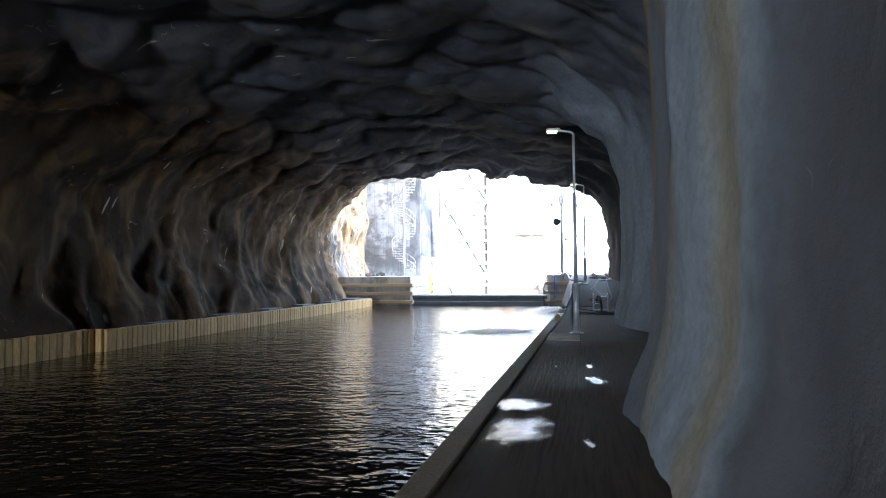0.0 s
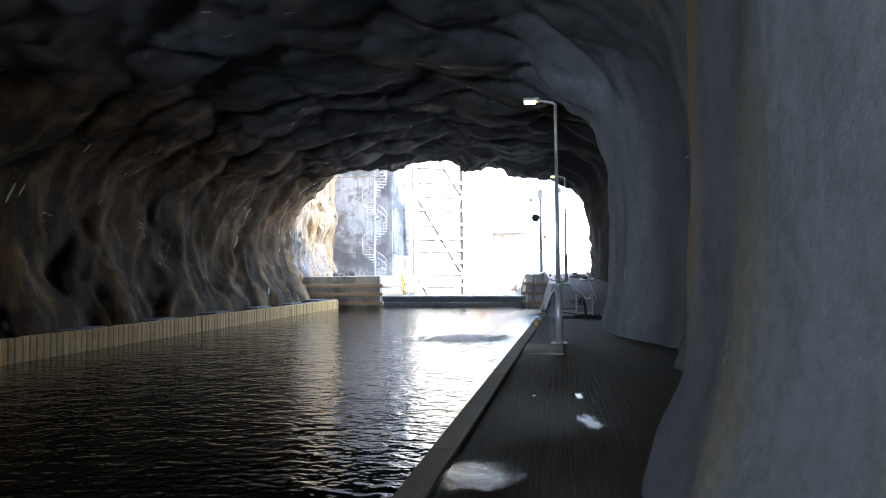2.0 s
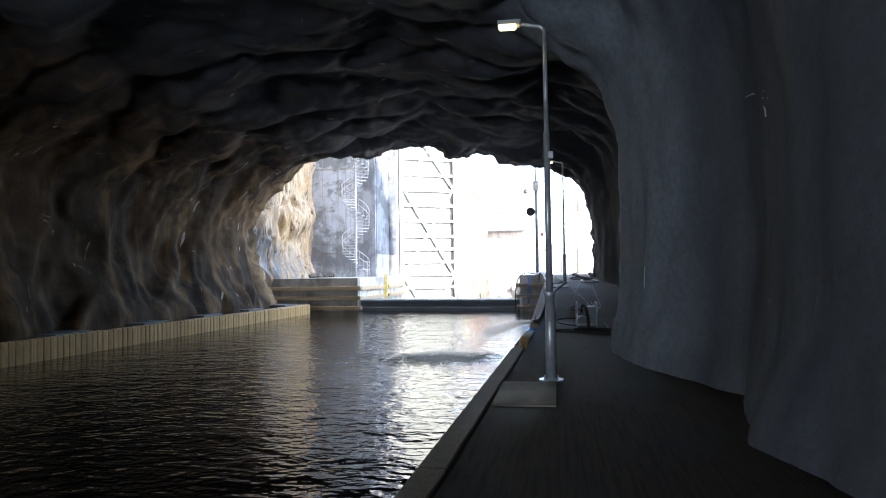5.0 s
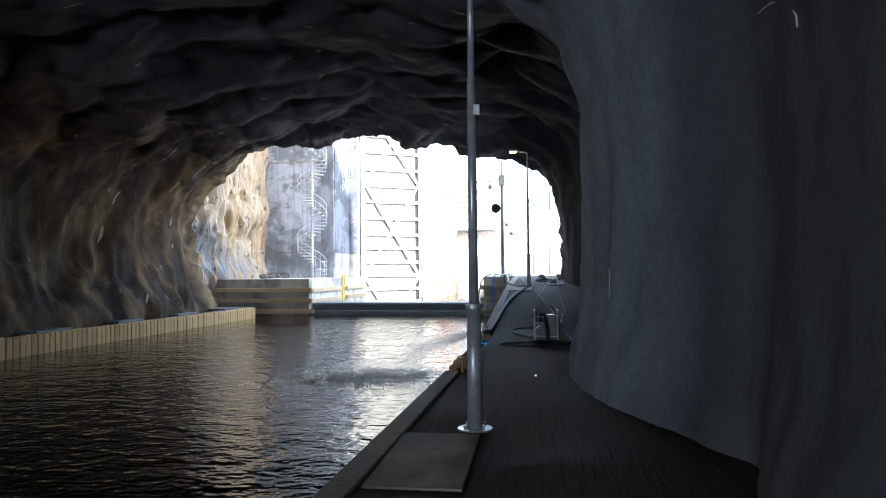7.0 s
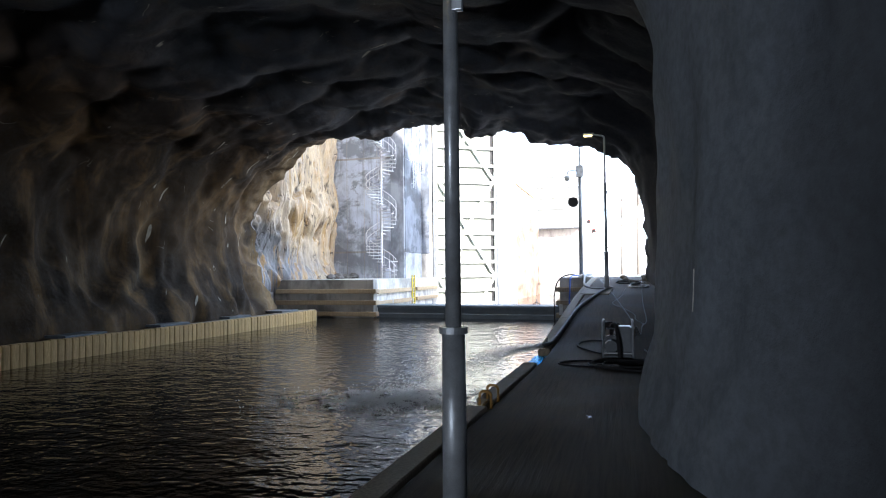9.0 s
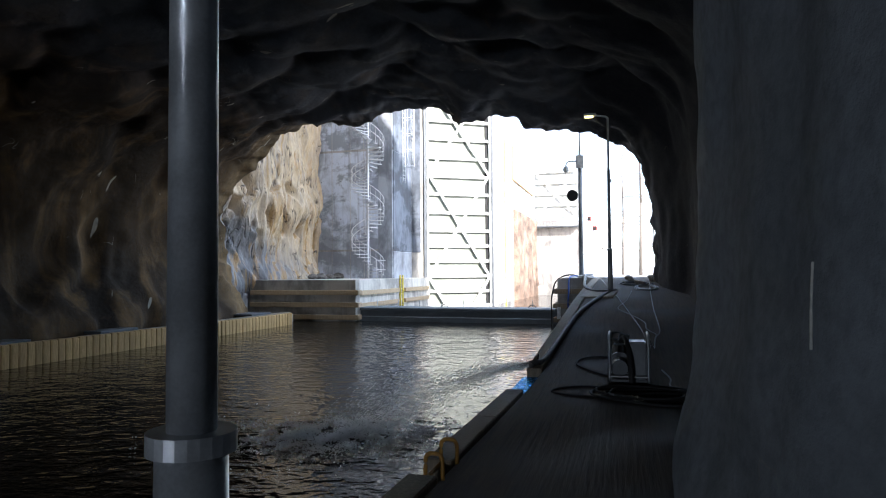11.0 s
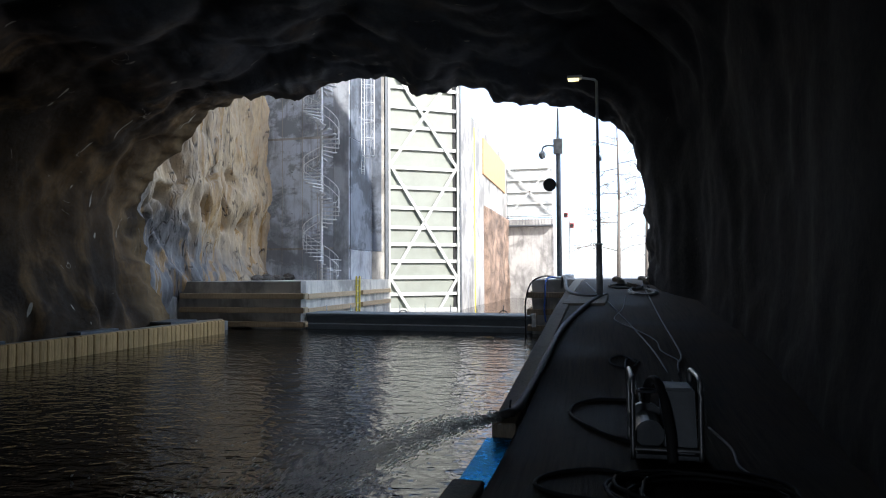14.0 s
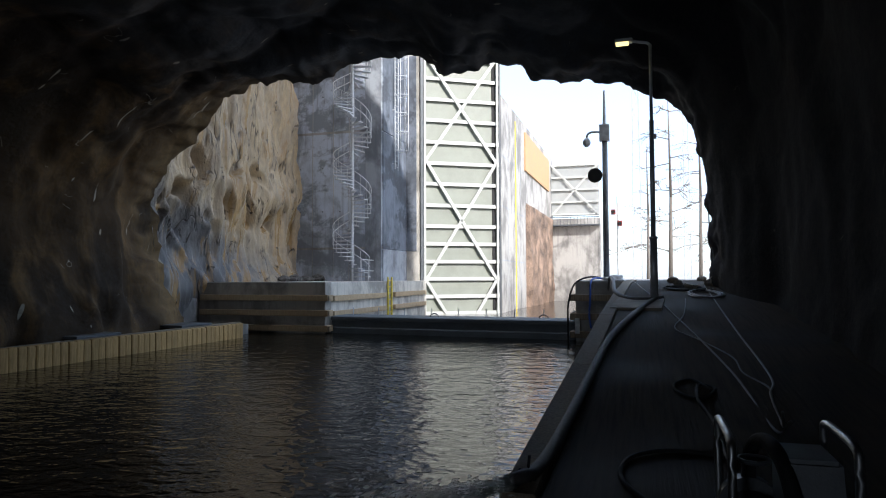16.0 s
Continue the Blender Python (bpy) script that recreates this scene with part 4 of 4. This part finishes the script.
# caged ladder added on the chamber's inner wall in place of a stair's lattice shadow
cage = thing("caged_ladder", -12.56, 55.6, 7.2, "pale galvanised caged ladder standing in for a lattice shadow high on the wall", "ladder")
for dy in (-0.24, 0.24):
    part("stile", rod(bmesh.new(), (0.12, dy, 0), (0.12, dy, 9.5), 0.025, n=8), M_GALV, cage)
for i in range(31):
    part("rung", rod(bmesh.new(), (0.12, -0.24, 0.15 + i * 0.3), (0.12, 0.24, 0.15 + i * 0.3), 0.014, n=6), M_GALV, cage)
for i in range(9):
    part("hoop", tube(bmesh.new(), [(0.12 + 0.68 * math.sin(a), -0.36 * math.cos(a), 1.0 + i) for a in (math.pi * k / 12 for k in range(13))], 0.018, 6), M_GALV, cage)
for z in (0.3, 3.2, 6.2, 9.2):
    for dy in (-0.24, 0.24):
        part("standoff", rod(bmesh.new(), (-0.06, dy, z), (0.14, dy, z), 0.02, n=6), M_GALV, cage)
for k in range(5):
    a = math.pi * (k + 1) / 6
    part("cage_strap", rod(bmesh.new(), (0.12 + 0.68 * math.sin(a), -0.36 * math.cos(a), 1.0), (0.12 + 0.68 * math.sin(a), -0.36 * math.cos(a), 9.0), 0.014, n=6), M_GALV, cage)

# ---- mast with loudspeaker and camera dome ----
mast = thing("mast", -1.0, 44.6, 1.3, "dark steel mast with loudspeaker and dome unit", "mast")
part("pole", rod(bmesh.new(), (0, 0, 0), (0, 0, 5.0), 0.1, 0.085, 16), M_MAST, mast, smooth=True)
part("top_pole", rod(bmesh.new(), (0, 0, 5.0), (0, 0, 6.3), 0.07, 0.03, 12), M_STEEL, mast)
part("junction_box", slab((-0.17, -0.14, 4.6), (0.16, 0.12, 5.15), 0.02), M_PLASTIC, mast)
part("bracket", tube(bmesh.new(), smooth_path([(-0.1, -0.05, 4.9), (-0.4, -0.05, 4.92), (-0.55, -0.05, 4.85), (-0.58, -0.05, 4.7)], 5), 0.035, 8), M_PLASTIC, mast)
bm = bmesh.new()
bmesh.ops.create_uvsphere(bm, u_segments=16, v_segments=10, radius=0.13, matrix=Matrix.Translation((-0.58, -0.05, 4.58)) @ Matrix.Diagonal((1, 1, 1.2, 1)))
part("dome", bm, M_PLASTIC, mast, "grey dome unit", smooth=True)
bm = bmesh.new()
rod(bm, (-0.3, -0.42, 3.42), (-0.26, -0.12, 3.46), 0.24, 0.08, 24)
part("loudspeaker", bm, M_BLACK, mast, "round black horn loudspeaker")

# ---- ground outside ----
bm = bmesh.new()
G = 1.22
for x0, x1, y0, y1 in ((-3.4, 700, 60, 900), (3.5, 700, 41.5, 60), (-700, -3.4, 84, 900), (18, 700, -700, 41.5), (-700, -34, -700, 84), (-34, 18, -700, -36)):
    vs = [bm.verts.new((x, y, G)) for x, y in ((x0, y0), (x1, y0), (x1, y1), (x0, y1))]
    bm.faces.new(vs)
tagged(part("ground", bm, M_GRAVEL), "pale gravel ground beyond the lock", "ground", kind="structure")
part_wall = part("wall_lock_right", slab((-3.4, 60.0, -2), (-2.6, 84, 1.3), 0.02), M_CONC_PALE)
tagged(part_wall, "low pale concrete lock wall", "wall", kind="structure")

# ---- hoses and cables on the ramp ----
def line_on_ramp(name, pts, r, material, label, category, group="", lift=None, n=7):
    """A hose or cable lying on the quay: points are (x, y) or (x, y, extra height)."""
    up = r if lift is None else lift
    p = [(q[0], q[1], level(q[1]) + up + (q[2] if len(q) > 2 else 0.0)) for q in pts]
    ob = part(name, tube(bmesh.new(), smooth_path(p, n), r, 8), material, None, smooth=True)
    return tagged(ob, label, category, group)


line_on_ramp("discharge_hose", [(-0.95, 44.2, -0.9), (-0.85, 43.4, 0.0), (-0.6, 40.0), (-0.42, 36.6), (-0.1, 35.25), (0.30, 35.15), (0.50, 35.4), (0.33, 35.0), (0.02, 33.2), (-0.26, 31.0), (-0.38, 29.0),
                                (-0.45, 27.6), (-0.50, 26.7), (-0.54, 26.3, 0.02), (-0.58, 26.14, 0.04), (-0.66, 26.02, 0.04)],
             0.047, M_HOSE, "thick grey discharge hose running down the ramp edge", "hose")
bm = bmesh.new()
for k in range(5):
    a = k * 1.26
    rod(bm, (-0.60 + 0.06 * math.cos(a), 26.14, 0.12 + 0.06 * math.sin(a)), (-0.58 + 0.06 * math.cos(a + 1), 26.22, 0.12 + 0.06 * math.sin(a + 1)), 0.010, n=6)
rod(bm, (-0.58, 26.2, 0.04), (-0.55, 26.18, 0.27), 0.010, n=6)
tagged(part("hose_lashing", bm, M_BLACK), "black rope lashing round the hose end", "lashing")

GREY_CABLE = simple("pale_grey_cable", (0.17, 0.165, 0.155), 0.6)
line_on_ramp("cable", [(0.43, 35.3), (0.62, 33.4), (0.86, 31.1), (1.05, 29.3), (1.13, 27.7), (1.1, 26.9, 0.3)], 0.011, GREY_CABLE, "pale grey cable lying on the ramp", "cable", "cables on the ramp")
line_on_ramp("cable", [(1.5, 38.5), (1.42, 35.0), (1.37, 31.9), (1.38, 29.4), (1.27, 28.7), (1.21, 27.8), (1.12, 27.3, 0.25)], 0.012, GREY_CABLE, "pale grey cable lying on the ramp", "cable", "cables on the ramp")
line_on_ramp("cable", [(0.93, 35.6), (0.78, 33.4), (0.58, 32.0), (0.86, 31.1), (1.12, 30.2), (1.14, 29.5), (1.29, 29.0), (1.28, 28.7)], 0.009, GREY_CABLE, "thin grey cable lying on the ramp", "cable", "cables on the ramp")
line_on_ramp("cable", [(-0.6, 42.4), (-0.1, 40.2), (0.15, 37.6), (0.36, 35.7), (0.5, 35.5)], 0.011, GREY_CABLE, "pale grey cable lying on the ramp", "cable", "cables on the ramp")
line_on_ramp("cable", [(1.25, 26.2), (1.33, 25.6), (1.3, 25.1), (1.42, 24.7), (1.38, 24.3)], 0.011, GREY_CABLE, "pale grey cable end hanging by the pump", "cable", "cables on the ramp")


def coil(x, y, rx, ry, turns, r, material, label, seed, n=30):
    """A loosely dropped coil of hose or cable."""
    pts = []
    for i in range(int(turns * n) + 1):
        a = 2 * math.pi * i / n
        k = 1 + 0.45 * noise.noise(Vector((i * 0.11, seed, 0)))
        px, py = x + rx * k * math.cos(a) + 0.22 * noise.noise(Vector((i * 0.05, seed, 3))), y + ry * k * math.sin(a) + 0.16 * noise.noise(Vector((i * 0.05, seed, 7)))
        pts.append((px, py, level(py) + r + 0.5 * r * (i / n)))
    ob = part("cable_coil", tube(bmesh.new(), pts, r, 7), material, None, smooth=True)
    return tagged(ob, label, "cable coil", "coils on the ramp")


coil(1.35, 36.3, 0.33, 0.75, 4, 0.018, GREY_CABLE, "loose coil of grey cable on the ramp top", 2.0)
coil(1.05, 37.6, 0.4, 0.5, 3, 0.018, M_BLACK, "loose coil of black cable on the ramp top", 5.0)
coil(0.95, 24.35, 0.55, 0.42, 5, 0.015, M_BLACK, "tangled coil of black hose in front of the pump", 9.0)
coil(1.2, 24.1, 0.42, 0.36, 4, 0.013, M_BLACK, "tangled coil of black cable in front of the pump", 12.0)
line_on_ramp("black_hose", [(0.7, 24.6), (0.3, 24.85), (-0.05, 24.7), (-0.17, 24.42), (0.05, 24.22), (0.5, 24.15), (0.9, 24.2)], 0.016, M_BLACK, "black hose looped on the quay", "hose")
line_on_ramp("black_hose", [(0.74, 27.0), (0.31, 27.05), (0.06, 26.85), (0.0, 26.5), (0.1, 26.2), (0.36, 25.8), (0.55, 25.6)], 0.017, M_BLACK, "black hose looped beside the pump", "hose")
line_on_ramp("black_hose", [(0.78, 28.7), (0.61, 29.1), (0.44, 28.9), (0.47, 28.6), (0.66, 28.45), (0.8, 28.8), (0.66, 28.9), (0.62, 28.4), (0.69, 27.8), (0.7, 26.6, 0.05), (0.68, 25.8, 0.2)], 0.017, M_BLACK, "black hose looped behind the pump", "hose")
# cables rising along the mouth's edge
ob = part("cable", tube(bmesh.new(), smooth_path([(1.6, 38.4, 1.33), (1.75, 38.7, 1.6), (1.72, 39.4, 2.6), (1.70, 39.6, 3.8), (1.55, 39.7, 4.7)], 7), 0.016, 6), GREY_CABLE, None, smooth=True)
tagged(ob, "grey cable rising along the tunnel mouth", "cable", "cables on the ramp")
# bits of broken stone at the ramp's top
def stone(x, y, z, size, seed, label, group, material):
    bm = bmesh.new()
    bmesh.ops.create_icosphere(bm, subdivisions=2, radius=1.0)
    for v in bm.verts:
        v.co *= 1 + 0.35 * noise.noise(v.co * 1.4 + Vector((seed * 3.1, 0, 0)))
    ob = part("stone", bm, material)
    ob.matrix_basis = pose(x, y, z + size * 0.5, 0, 0, seed * 77) @ Matrix.Diagonal((size, size * 1.2, size * 0.7, 1))
    return tagged(ob, label, "stone", group)


for i in range(9):
    y = random.uniform(37.5, 41.5)
    stone(random.uniform(0.7, 1.7), y, level(y), random.uniform(0.05, 0.13), i, "small broken grey stone on the quay", "stones by the tunnel mouth", M_CLIFF)
for i in range(16):
    y = 49.6 + 4.0 * i / 15
    stone(-15.75 + 0.35 * noise.noise(Vector((i * 1.7, 0, 0))), y, 1.26, random.uniform(0.12, 0.3), i + 20, "dark wet rubble stone under the rock face", "rubble under the rock face", M_RUBBLE)

# ---- pump ----
pump = thing("pump", 0.77, 25.42, level(25.42), "grey pump unit in a bent polished steel frame", "pump")
def hoop(x, y0, y1, h):
    return smooth_path([(x, y0, 0.02), (x, y0, h * 0.5), (x, y0, h * 0.9), (x, y0 + 0.05, h), (x, (y0 + y1) / 2, h + 0.01), (x, y1 - 0.05, h), (x, y1, h * 0.9), (x, y1, h * 0.5), (x, y1, 0.02)], 6)
for x in (-0.24, 0.26):
    part("frame_hoop", tube(bmesh.new(), hoop(x, -0.3, 0.3, 0.64), 0.020, 10), M_CHROME, pump, smooth=True)
for y in (-0.3, 0.3):
    part("cross_tube", rod(bmesh.new(), (-0.24, y, 0.1), (0.26, y, 0.1), 0.018, n=10), M_CHROME, pump)
part("skid", slab((-0.24, -0.3, 0.02), (0.26, 0.3, 0.06), 0.01), M_DARKSTEEL, pump)
bm = bmesh.new()
vs = [bm.verts.new(v) for v in ((0.0, -0.27, 0.06), (0.24, -0.27, 0.06), (0.24, 0.2, 0.06), (0.0, 0.2, 0.06), (0.0, -0.16, 0.55), (0.24, -0.16, 0.55), (0.24, 0.2, 0.55), (0.0, 0.2, 0.55))]
for f in ((0, 1, 2, 3), (4, 5, 6, 7), (0, 1, 5, 4), (1, 2, 6, 5), (2, 3, 7, 6), (3, 0, 4, 7)):
    bm.faces.new([vs[i] for i in f])
bmesh.ops.bevel(bm, geom=list(bm.edges), offset=0.02, segments=2, affect="EDGES")
part("casing", bm, M_BOX, pump, "light grey sloping casing")
part("motor", rod(bmesh.new(), (-0.11, -0.24, 0.2), (-0.11, 0.16, 0.2), 0.11, n=20), M_DARKSTEEL, pump, "dark round motor")
part("volute", rod(bmesh.new(), (-0.11, 0.16, 0.22), (-0.11, 0.24, 0.22), 0.15, n=24), M_DARKSTEEL, pump)
part("outlet_pipe", tube(bmesh.new(), smooth_path([(-0.11, 0.2, 0.34), (-0.09, 0.18, 0.52), (-0.04, 0.05, 0.58), (0.0, -0.16, 0.5), (0.03, -0.32, 0.25), (0.04, -0.38, 0.02)], 6), 0.036, 10), M_BLACK, pump, "black bent hose", smooth=True)
part("valve_wheel", tube(bmesh.new(), [(-0.11 + 0.07 * math.cos(a), 0.0 + 0.07 * math.sin(a), 0.5) for a in (2 * math.pi * k / 20 for k in range(21))], 0.012, 6), M_DARKSTEEL, pump)

# ---- ladder top in the quay edge, wet ledge, bollard end ----
lad = thing("quay_ladder", -0.70, 20.82, 0, "worn orange steel ladder top at the quay edge", "ladder")
for dy in (-0.22, 0.22):
    part("hoop", tube(bmesh.new(), smooth_path([(0.0, dy, -0.62), (0.0, dy, -0.1), (0.0, dy, 0.13), (0.02, dy, 0.18), (0.06, dy, 0.19), (0.11, dy, 0.18), (0.13, dy, 0.13), (0.13, dy, -0.02)], 5), 0.016, 8), M_ORANGE, lad, smooth=True)
for z in (-0.5, -0.25, 0.0):
    part("rung", rod(bmesh.new(), (0.0, -0.22, z), (0.0, 0.22, z), 0.016, n=8), M_ORANGE, lad)
bm = slab((-0.76, 24.32, -1.9), (-0.50, 25.98, -0.05), 0.01)
# blue metal tint puts the sky's reflection into the wet ledge's colour
M_LEDGE = simple("sky_tinted_wet_ledge", (0.10, 0.38, 0.86), 0.2, 1.0, 0.4, 14.0, 0.02)
M_LEDGE.node_tree.nodes["Principled BSDF"].inputs["Specular Tint"].default_value = (0.25, 0.6, 1.0, 1.0)
tagged(part("wet_ledge", bm, M_LEDGE), "low wet ledge at the quay edge under the hose end, its sky reflection tinted in blue", "ledge", kind="structure")

# ---- water jet and splash ----
def spray_material(name, clear_share):
    """Broken white water: scatters the light that falls on it and lets it through."""
    k = Mat(name)
    ahead = k.node("ShaderNodeBsdfRefraction", {"Color": (1.0, 1.0, 1.0, 1.0), "Roughness": 0.65, "IOR": 1.12})
    thin = k.node("ShaderNodeBsdfTranslucent", {"Color": (0.97, 0.98, 1.0, 1.0)})
    both = k.node("ShaderNodeMixShader", {0: 0.3, 1: ahead, 2: thin})
    clear = k.node("ShaderNodeBsdfTransparent")
    both = k.node("ShaderNodeMixShader", {0: clear_share, 1: both, 2: clear})
    k.put(k.t.nodes["Material Output"].inputs["Surface"], both)
    return k.m


M_JET = spray_material("spray_water", 0.35)
rng = random.Random(7)
verts, faces = [], []
def drop(c, d, l, r):
    """A small stretched drop."""
    side = d.cross(Vector((0, 0, 1))).normalized() * r
    up = side.cross(d).normalized() * r
    i = len(verts)
    verts.extend([c - d * l, c + side, c + up, c - side, c - up, c + d * l])
    faces.extend([(i, i + 1, i + 2), (i, i + 2, i + 3), (i, i + 3, i + 4), (i, i + 4, i + 1), (i + 5, i + 2, i + 1), (i + 5, i + 3, i + 2), (i + 5, i + 4, i + 3), (i + 5, i + 1, i + 4)])
for i in range(5200):
    u = rng.random() ** 0.9
    a = Vector((-0.66, 26.0, 0.13))
    spread = 0.05 + 0.2 * u + 0.3 * u * u
    p = a + Vector((-2.0 * u, -1.8 * u, -0.02 * u - 0.76 * u * u)) + Vector((rng.gauss(0, spread * 0.6), rng.gauss(0, spread * 0.7), rng.gauss(0, spread * 0.45)))
    if p.z < WATER:
        continue
    d = Vector((-2.0, -1.8, -0.1 - 1.5 * u + rng.gauss(0, 0.4))).normalized()
    drop(p, d, rng.uniform(0.010, 0.034), rng.uniform(0.004, 0.010) * (1.3 - 0.6 * u))
tagged(new("water_jet", mesh_from("water_jet", verts, faces, M_JET)), "white spray of water from the hose end", "water jet", kind="stuff")
verts, faces = [], []
for i in range(17000):
    # a froth band drifting off along the jet's line, thick in the middle, torn into clumps
    along, across = rng.gauss(0, 1.0), rng.gauss(0, 0.36) * (1 + 0.8 * rng.random())
    clump = noise.noise(Vector((along * 2.4, across * 3.6, 4.0))) + 0.5 * noise.noise(Vector((along * 6.0, across * 8.0, 1.0)))
    if clump < -0.08 + 0.25 * abs(along) - 0.12:
        continue
    x, y = -2.9 - 0.94 * along + 0.34 * across, 24.2 - 0.34 * along - 0.94 * across
    high = abs(rng.gauss(0, 0.035)) * max(0.2, 1.1 - abs(along) * 0.6)
    drop(Vector((x, y, WATER + 0.025 + high)), Vector((rng.gauss(0, 1), rng.gauss(0, 1), 0.3)).normalized(), rng.uniform(0.008, 0.028), rng.uniform(0.005, 0.012))


M_FOAM = spray_material("white_foam", 0.1)
tagged(new("foam", mesh_from("foam", verts, faces, M_FOAM)), "white foam and drops where the jet falls", "foam", kind="stuff")
bm = tube(bmesh.new(), [(-0.64 - 0.14 * u, 26.04 - 0.12 * u, 0.13 - 0.012 * u) for u in (k / 8 for k in range(9))], 0.045, 10)
tagged(part("jet_core", bm, M_JET, None, smooth=True), "smooth stream of water leaving the hose", "water jet", kind="stuff")
rows = []
for i in range(230):
    x = -6.6 + 5.7 * i / 229
    row = []
    for j in range(230):
        y = 21.8 + 5.2 * j / 229
        r = math.hypot((0.94 * (x + 2.9) + 0.34 * (y - 24.2)) / 1.7, 0.34 * (x + 2.9) - 0.94 * (y - 24.2))
        k = max(0.0, 1 - r / 2.0)
        k = k * k * (3 - 2 * k)
        h = 0.014 * math.sin(7 * r + 2 * noise.noise(Vector((x * 1.2, y * 1.2, 0)))) + 0.045 * noise.fractal(Vector((x * 3.4, y * 4.6, 1)), 0.7, 2.1, 4)
        row.append((x, y, WATER - 0.02 + 0.03 * k + k * h))
    rows.append(row)
tagged(new("splash_water", grid_mesh("splash_water", rows, M_WATER)), "choppy churned water round the falling jet", "water", kind="structure")

# ---- things beyond the mouth ----
signal = thing("signal_lights", -1.1, 58.5, 1.3, "dark red signal lamps on a pale post", "signal")
part("post", rod(bmesh.new(), (0, 0.1, 0), (0, 0.1, 4.4), 0.05, n=12), M_PLASTIC, signal)
for x, z in ((-0.22, 3.55), (0.12, 2.95)):
    hd = part("signal_head", slab((x - 0.12, -0.12, z - 0.14), (x + 0.12, 0.1, z + 0.14), 0.03), M_RED, signal)
    part("visor", rod(bmesh.new(), (x, -0.12, z), (x, -0.26, z - 0.02), 0.085, 0.095, 16), M_BLACK, hd)


def lattice_mast(x, y, h, w):
    m = thing("lattice_mast", x, y, G, "slender galvanised lattice mast", "mast", "masts behind the lock")
    for sx in (-w, w):
        part("leg", rod(bmesh.new(), (sx, 0, 0), (sx * 0.6, 0, h), 0.035, n=6), M_STEEL, m)
    n = int(h / 0.8)
    for i in range(n):
        a, b = i / n, (i + 1) / n
        s = 1 if i % 2 else -1
        part("lacing", rod(bmesh.new(), (s * w * (1 - 0.4 * a), 0, a * h), (-s * w * (1 - 0.4 * b), 0, b * h), 0.02, n=5), M_STEEL, m)
    return m


lattice_mast(-0.2, 70.0, 15.0, 0.3)
lattice_mast(3.4, 76.0, 14.0, 0.25)


def bare_tree(x, y, h, seed):
    """A leafless tree: a tapering trunk, limbs and a crown of many thin twigs."""
    r = random.Random(seed)
    t = thing("bare_tree", x, y, G, "leafless grey tree behind the lock", "tree", "bare trees")
    trunk, crown = bmesh.new(), bmesh.new()
    rod(trunk, (0, 0, 0), (0.1, 0, h * 0.45), 0.16, 0.11, 9)
    rod(trunk, (0.1, 0, h * 0.45), (0, 0.1, h), 0.11, 0.02, 8)

    def grow(p, d, l, w, n):
        q = p + d * l
        rod(crown, p, q, w, w * 0.6, 5 if n > 1 else 4)
        if n:
            for _ in range(r.randint(2, 4)):
                e = (d + Vector((r.gauss(0, 0.55), r.gauss(0, 0.55), r.gauss(-0.05, 0.4)))).normalized()
                grow(p + d * l * r.uniform(0.35, 1.0), e, l * r.uniform(0.5, 0.8), w * 0.55, n - 1)

    for i in range(15):
        z = h * r.uniform(0.12, 0.95)
        a = r.random() * 6.28
        grow(Vector((0.05, 0.05, z)), Vector((math.cos(a), math.sin(a), r.uniform(-0.15, 0.35))).normalized(), r.uniform(1.0, 1.9) * (1.3 - z / h * 0.7), 0.045, 3)
    part("trunk", trunk, M_BARK, t, smooth=True)
    part("crown", crown, M_BARK, t)
    return t


bare_tree(2.0, 72.0, 13.0, 3)
bare_tree(4.6, 80.0, 15.0, 8)
bare_tree(0.6, 92.0, 14.0, 14)


# ---- hoses hanging over the quay head ----
ob = part("blue_hose", tube(bmesh.new(), smooth_path([(-0.95, 44.9, 1.33), (-1.3, 44.3, 1.38), (-1.45, 43.8, 1.25), (-1.47, 43.66, 0.7), (-1.5, 43.64, 0.2), (-1.45, 43.62, -0.2)], 7), 0.032, 8), M_BLUEHOSE, None, smooth=True)
tagged(ob, "blue hose hanging over the quay head", "hose")
ob = part("black_hose", tube(bmesh.new(), smooth_path([(-1.0, 44.8, 1.34), (-1.5, 44.2, 1.42), (-1.95, 43.75, 1.2), (-2.14, 43.6, 0.6), (-2.16, 43.58, 0.0), (-2.15, 43.58, -0.7)], 7), 0.03, 8), M_BLACK, None, smooth=True)
tagged(ob, "black hose hanging from the quay head into the water", "hose")
bm = slab((-1.95, 43.62, -0.38), (-1.8, 43.7, 0.1), 0.01)
tagged(part("white_marker", bm, M_PLASTIC), "small white marker board on the quay head", "marker")
bm = bmesh.new()
bmesh.ops.create_icosphere(bm, subdivisions=3, radius=1.0)
for v in bm.verts:
    k = 1 + 0.5 * noise.noise(v.co * 1.7) + 0.25 * noise.noise(v.co * 5.0)
    v.co = Vector((v.co.x * 0.34 * k, v.co.y * 0.3 * k, max(0.0, v.co.z) * 0.17 * k))
ob = part("plastic_sheet", bm, M_PLASTIC, None, smooth=True)
ob.matrix_basis = pose(-0.72, 44.25, 1.302, 0, 0, 20)
tagged(ob, "crumpled pale plastic sheet at the mast's foot", "plastic sheet")
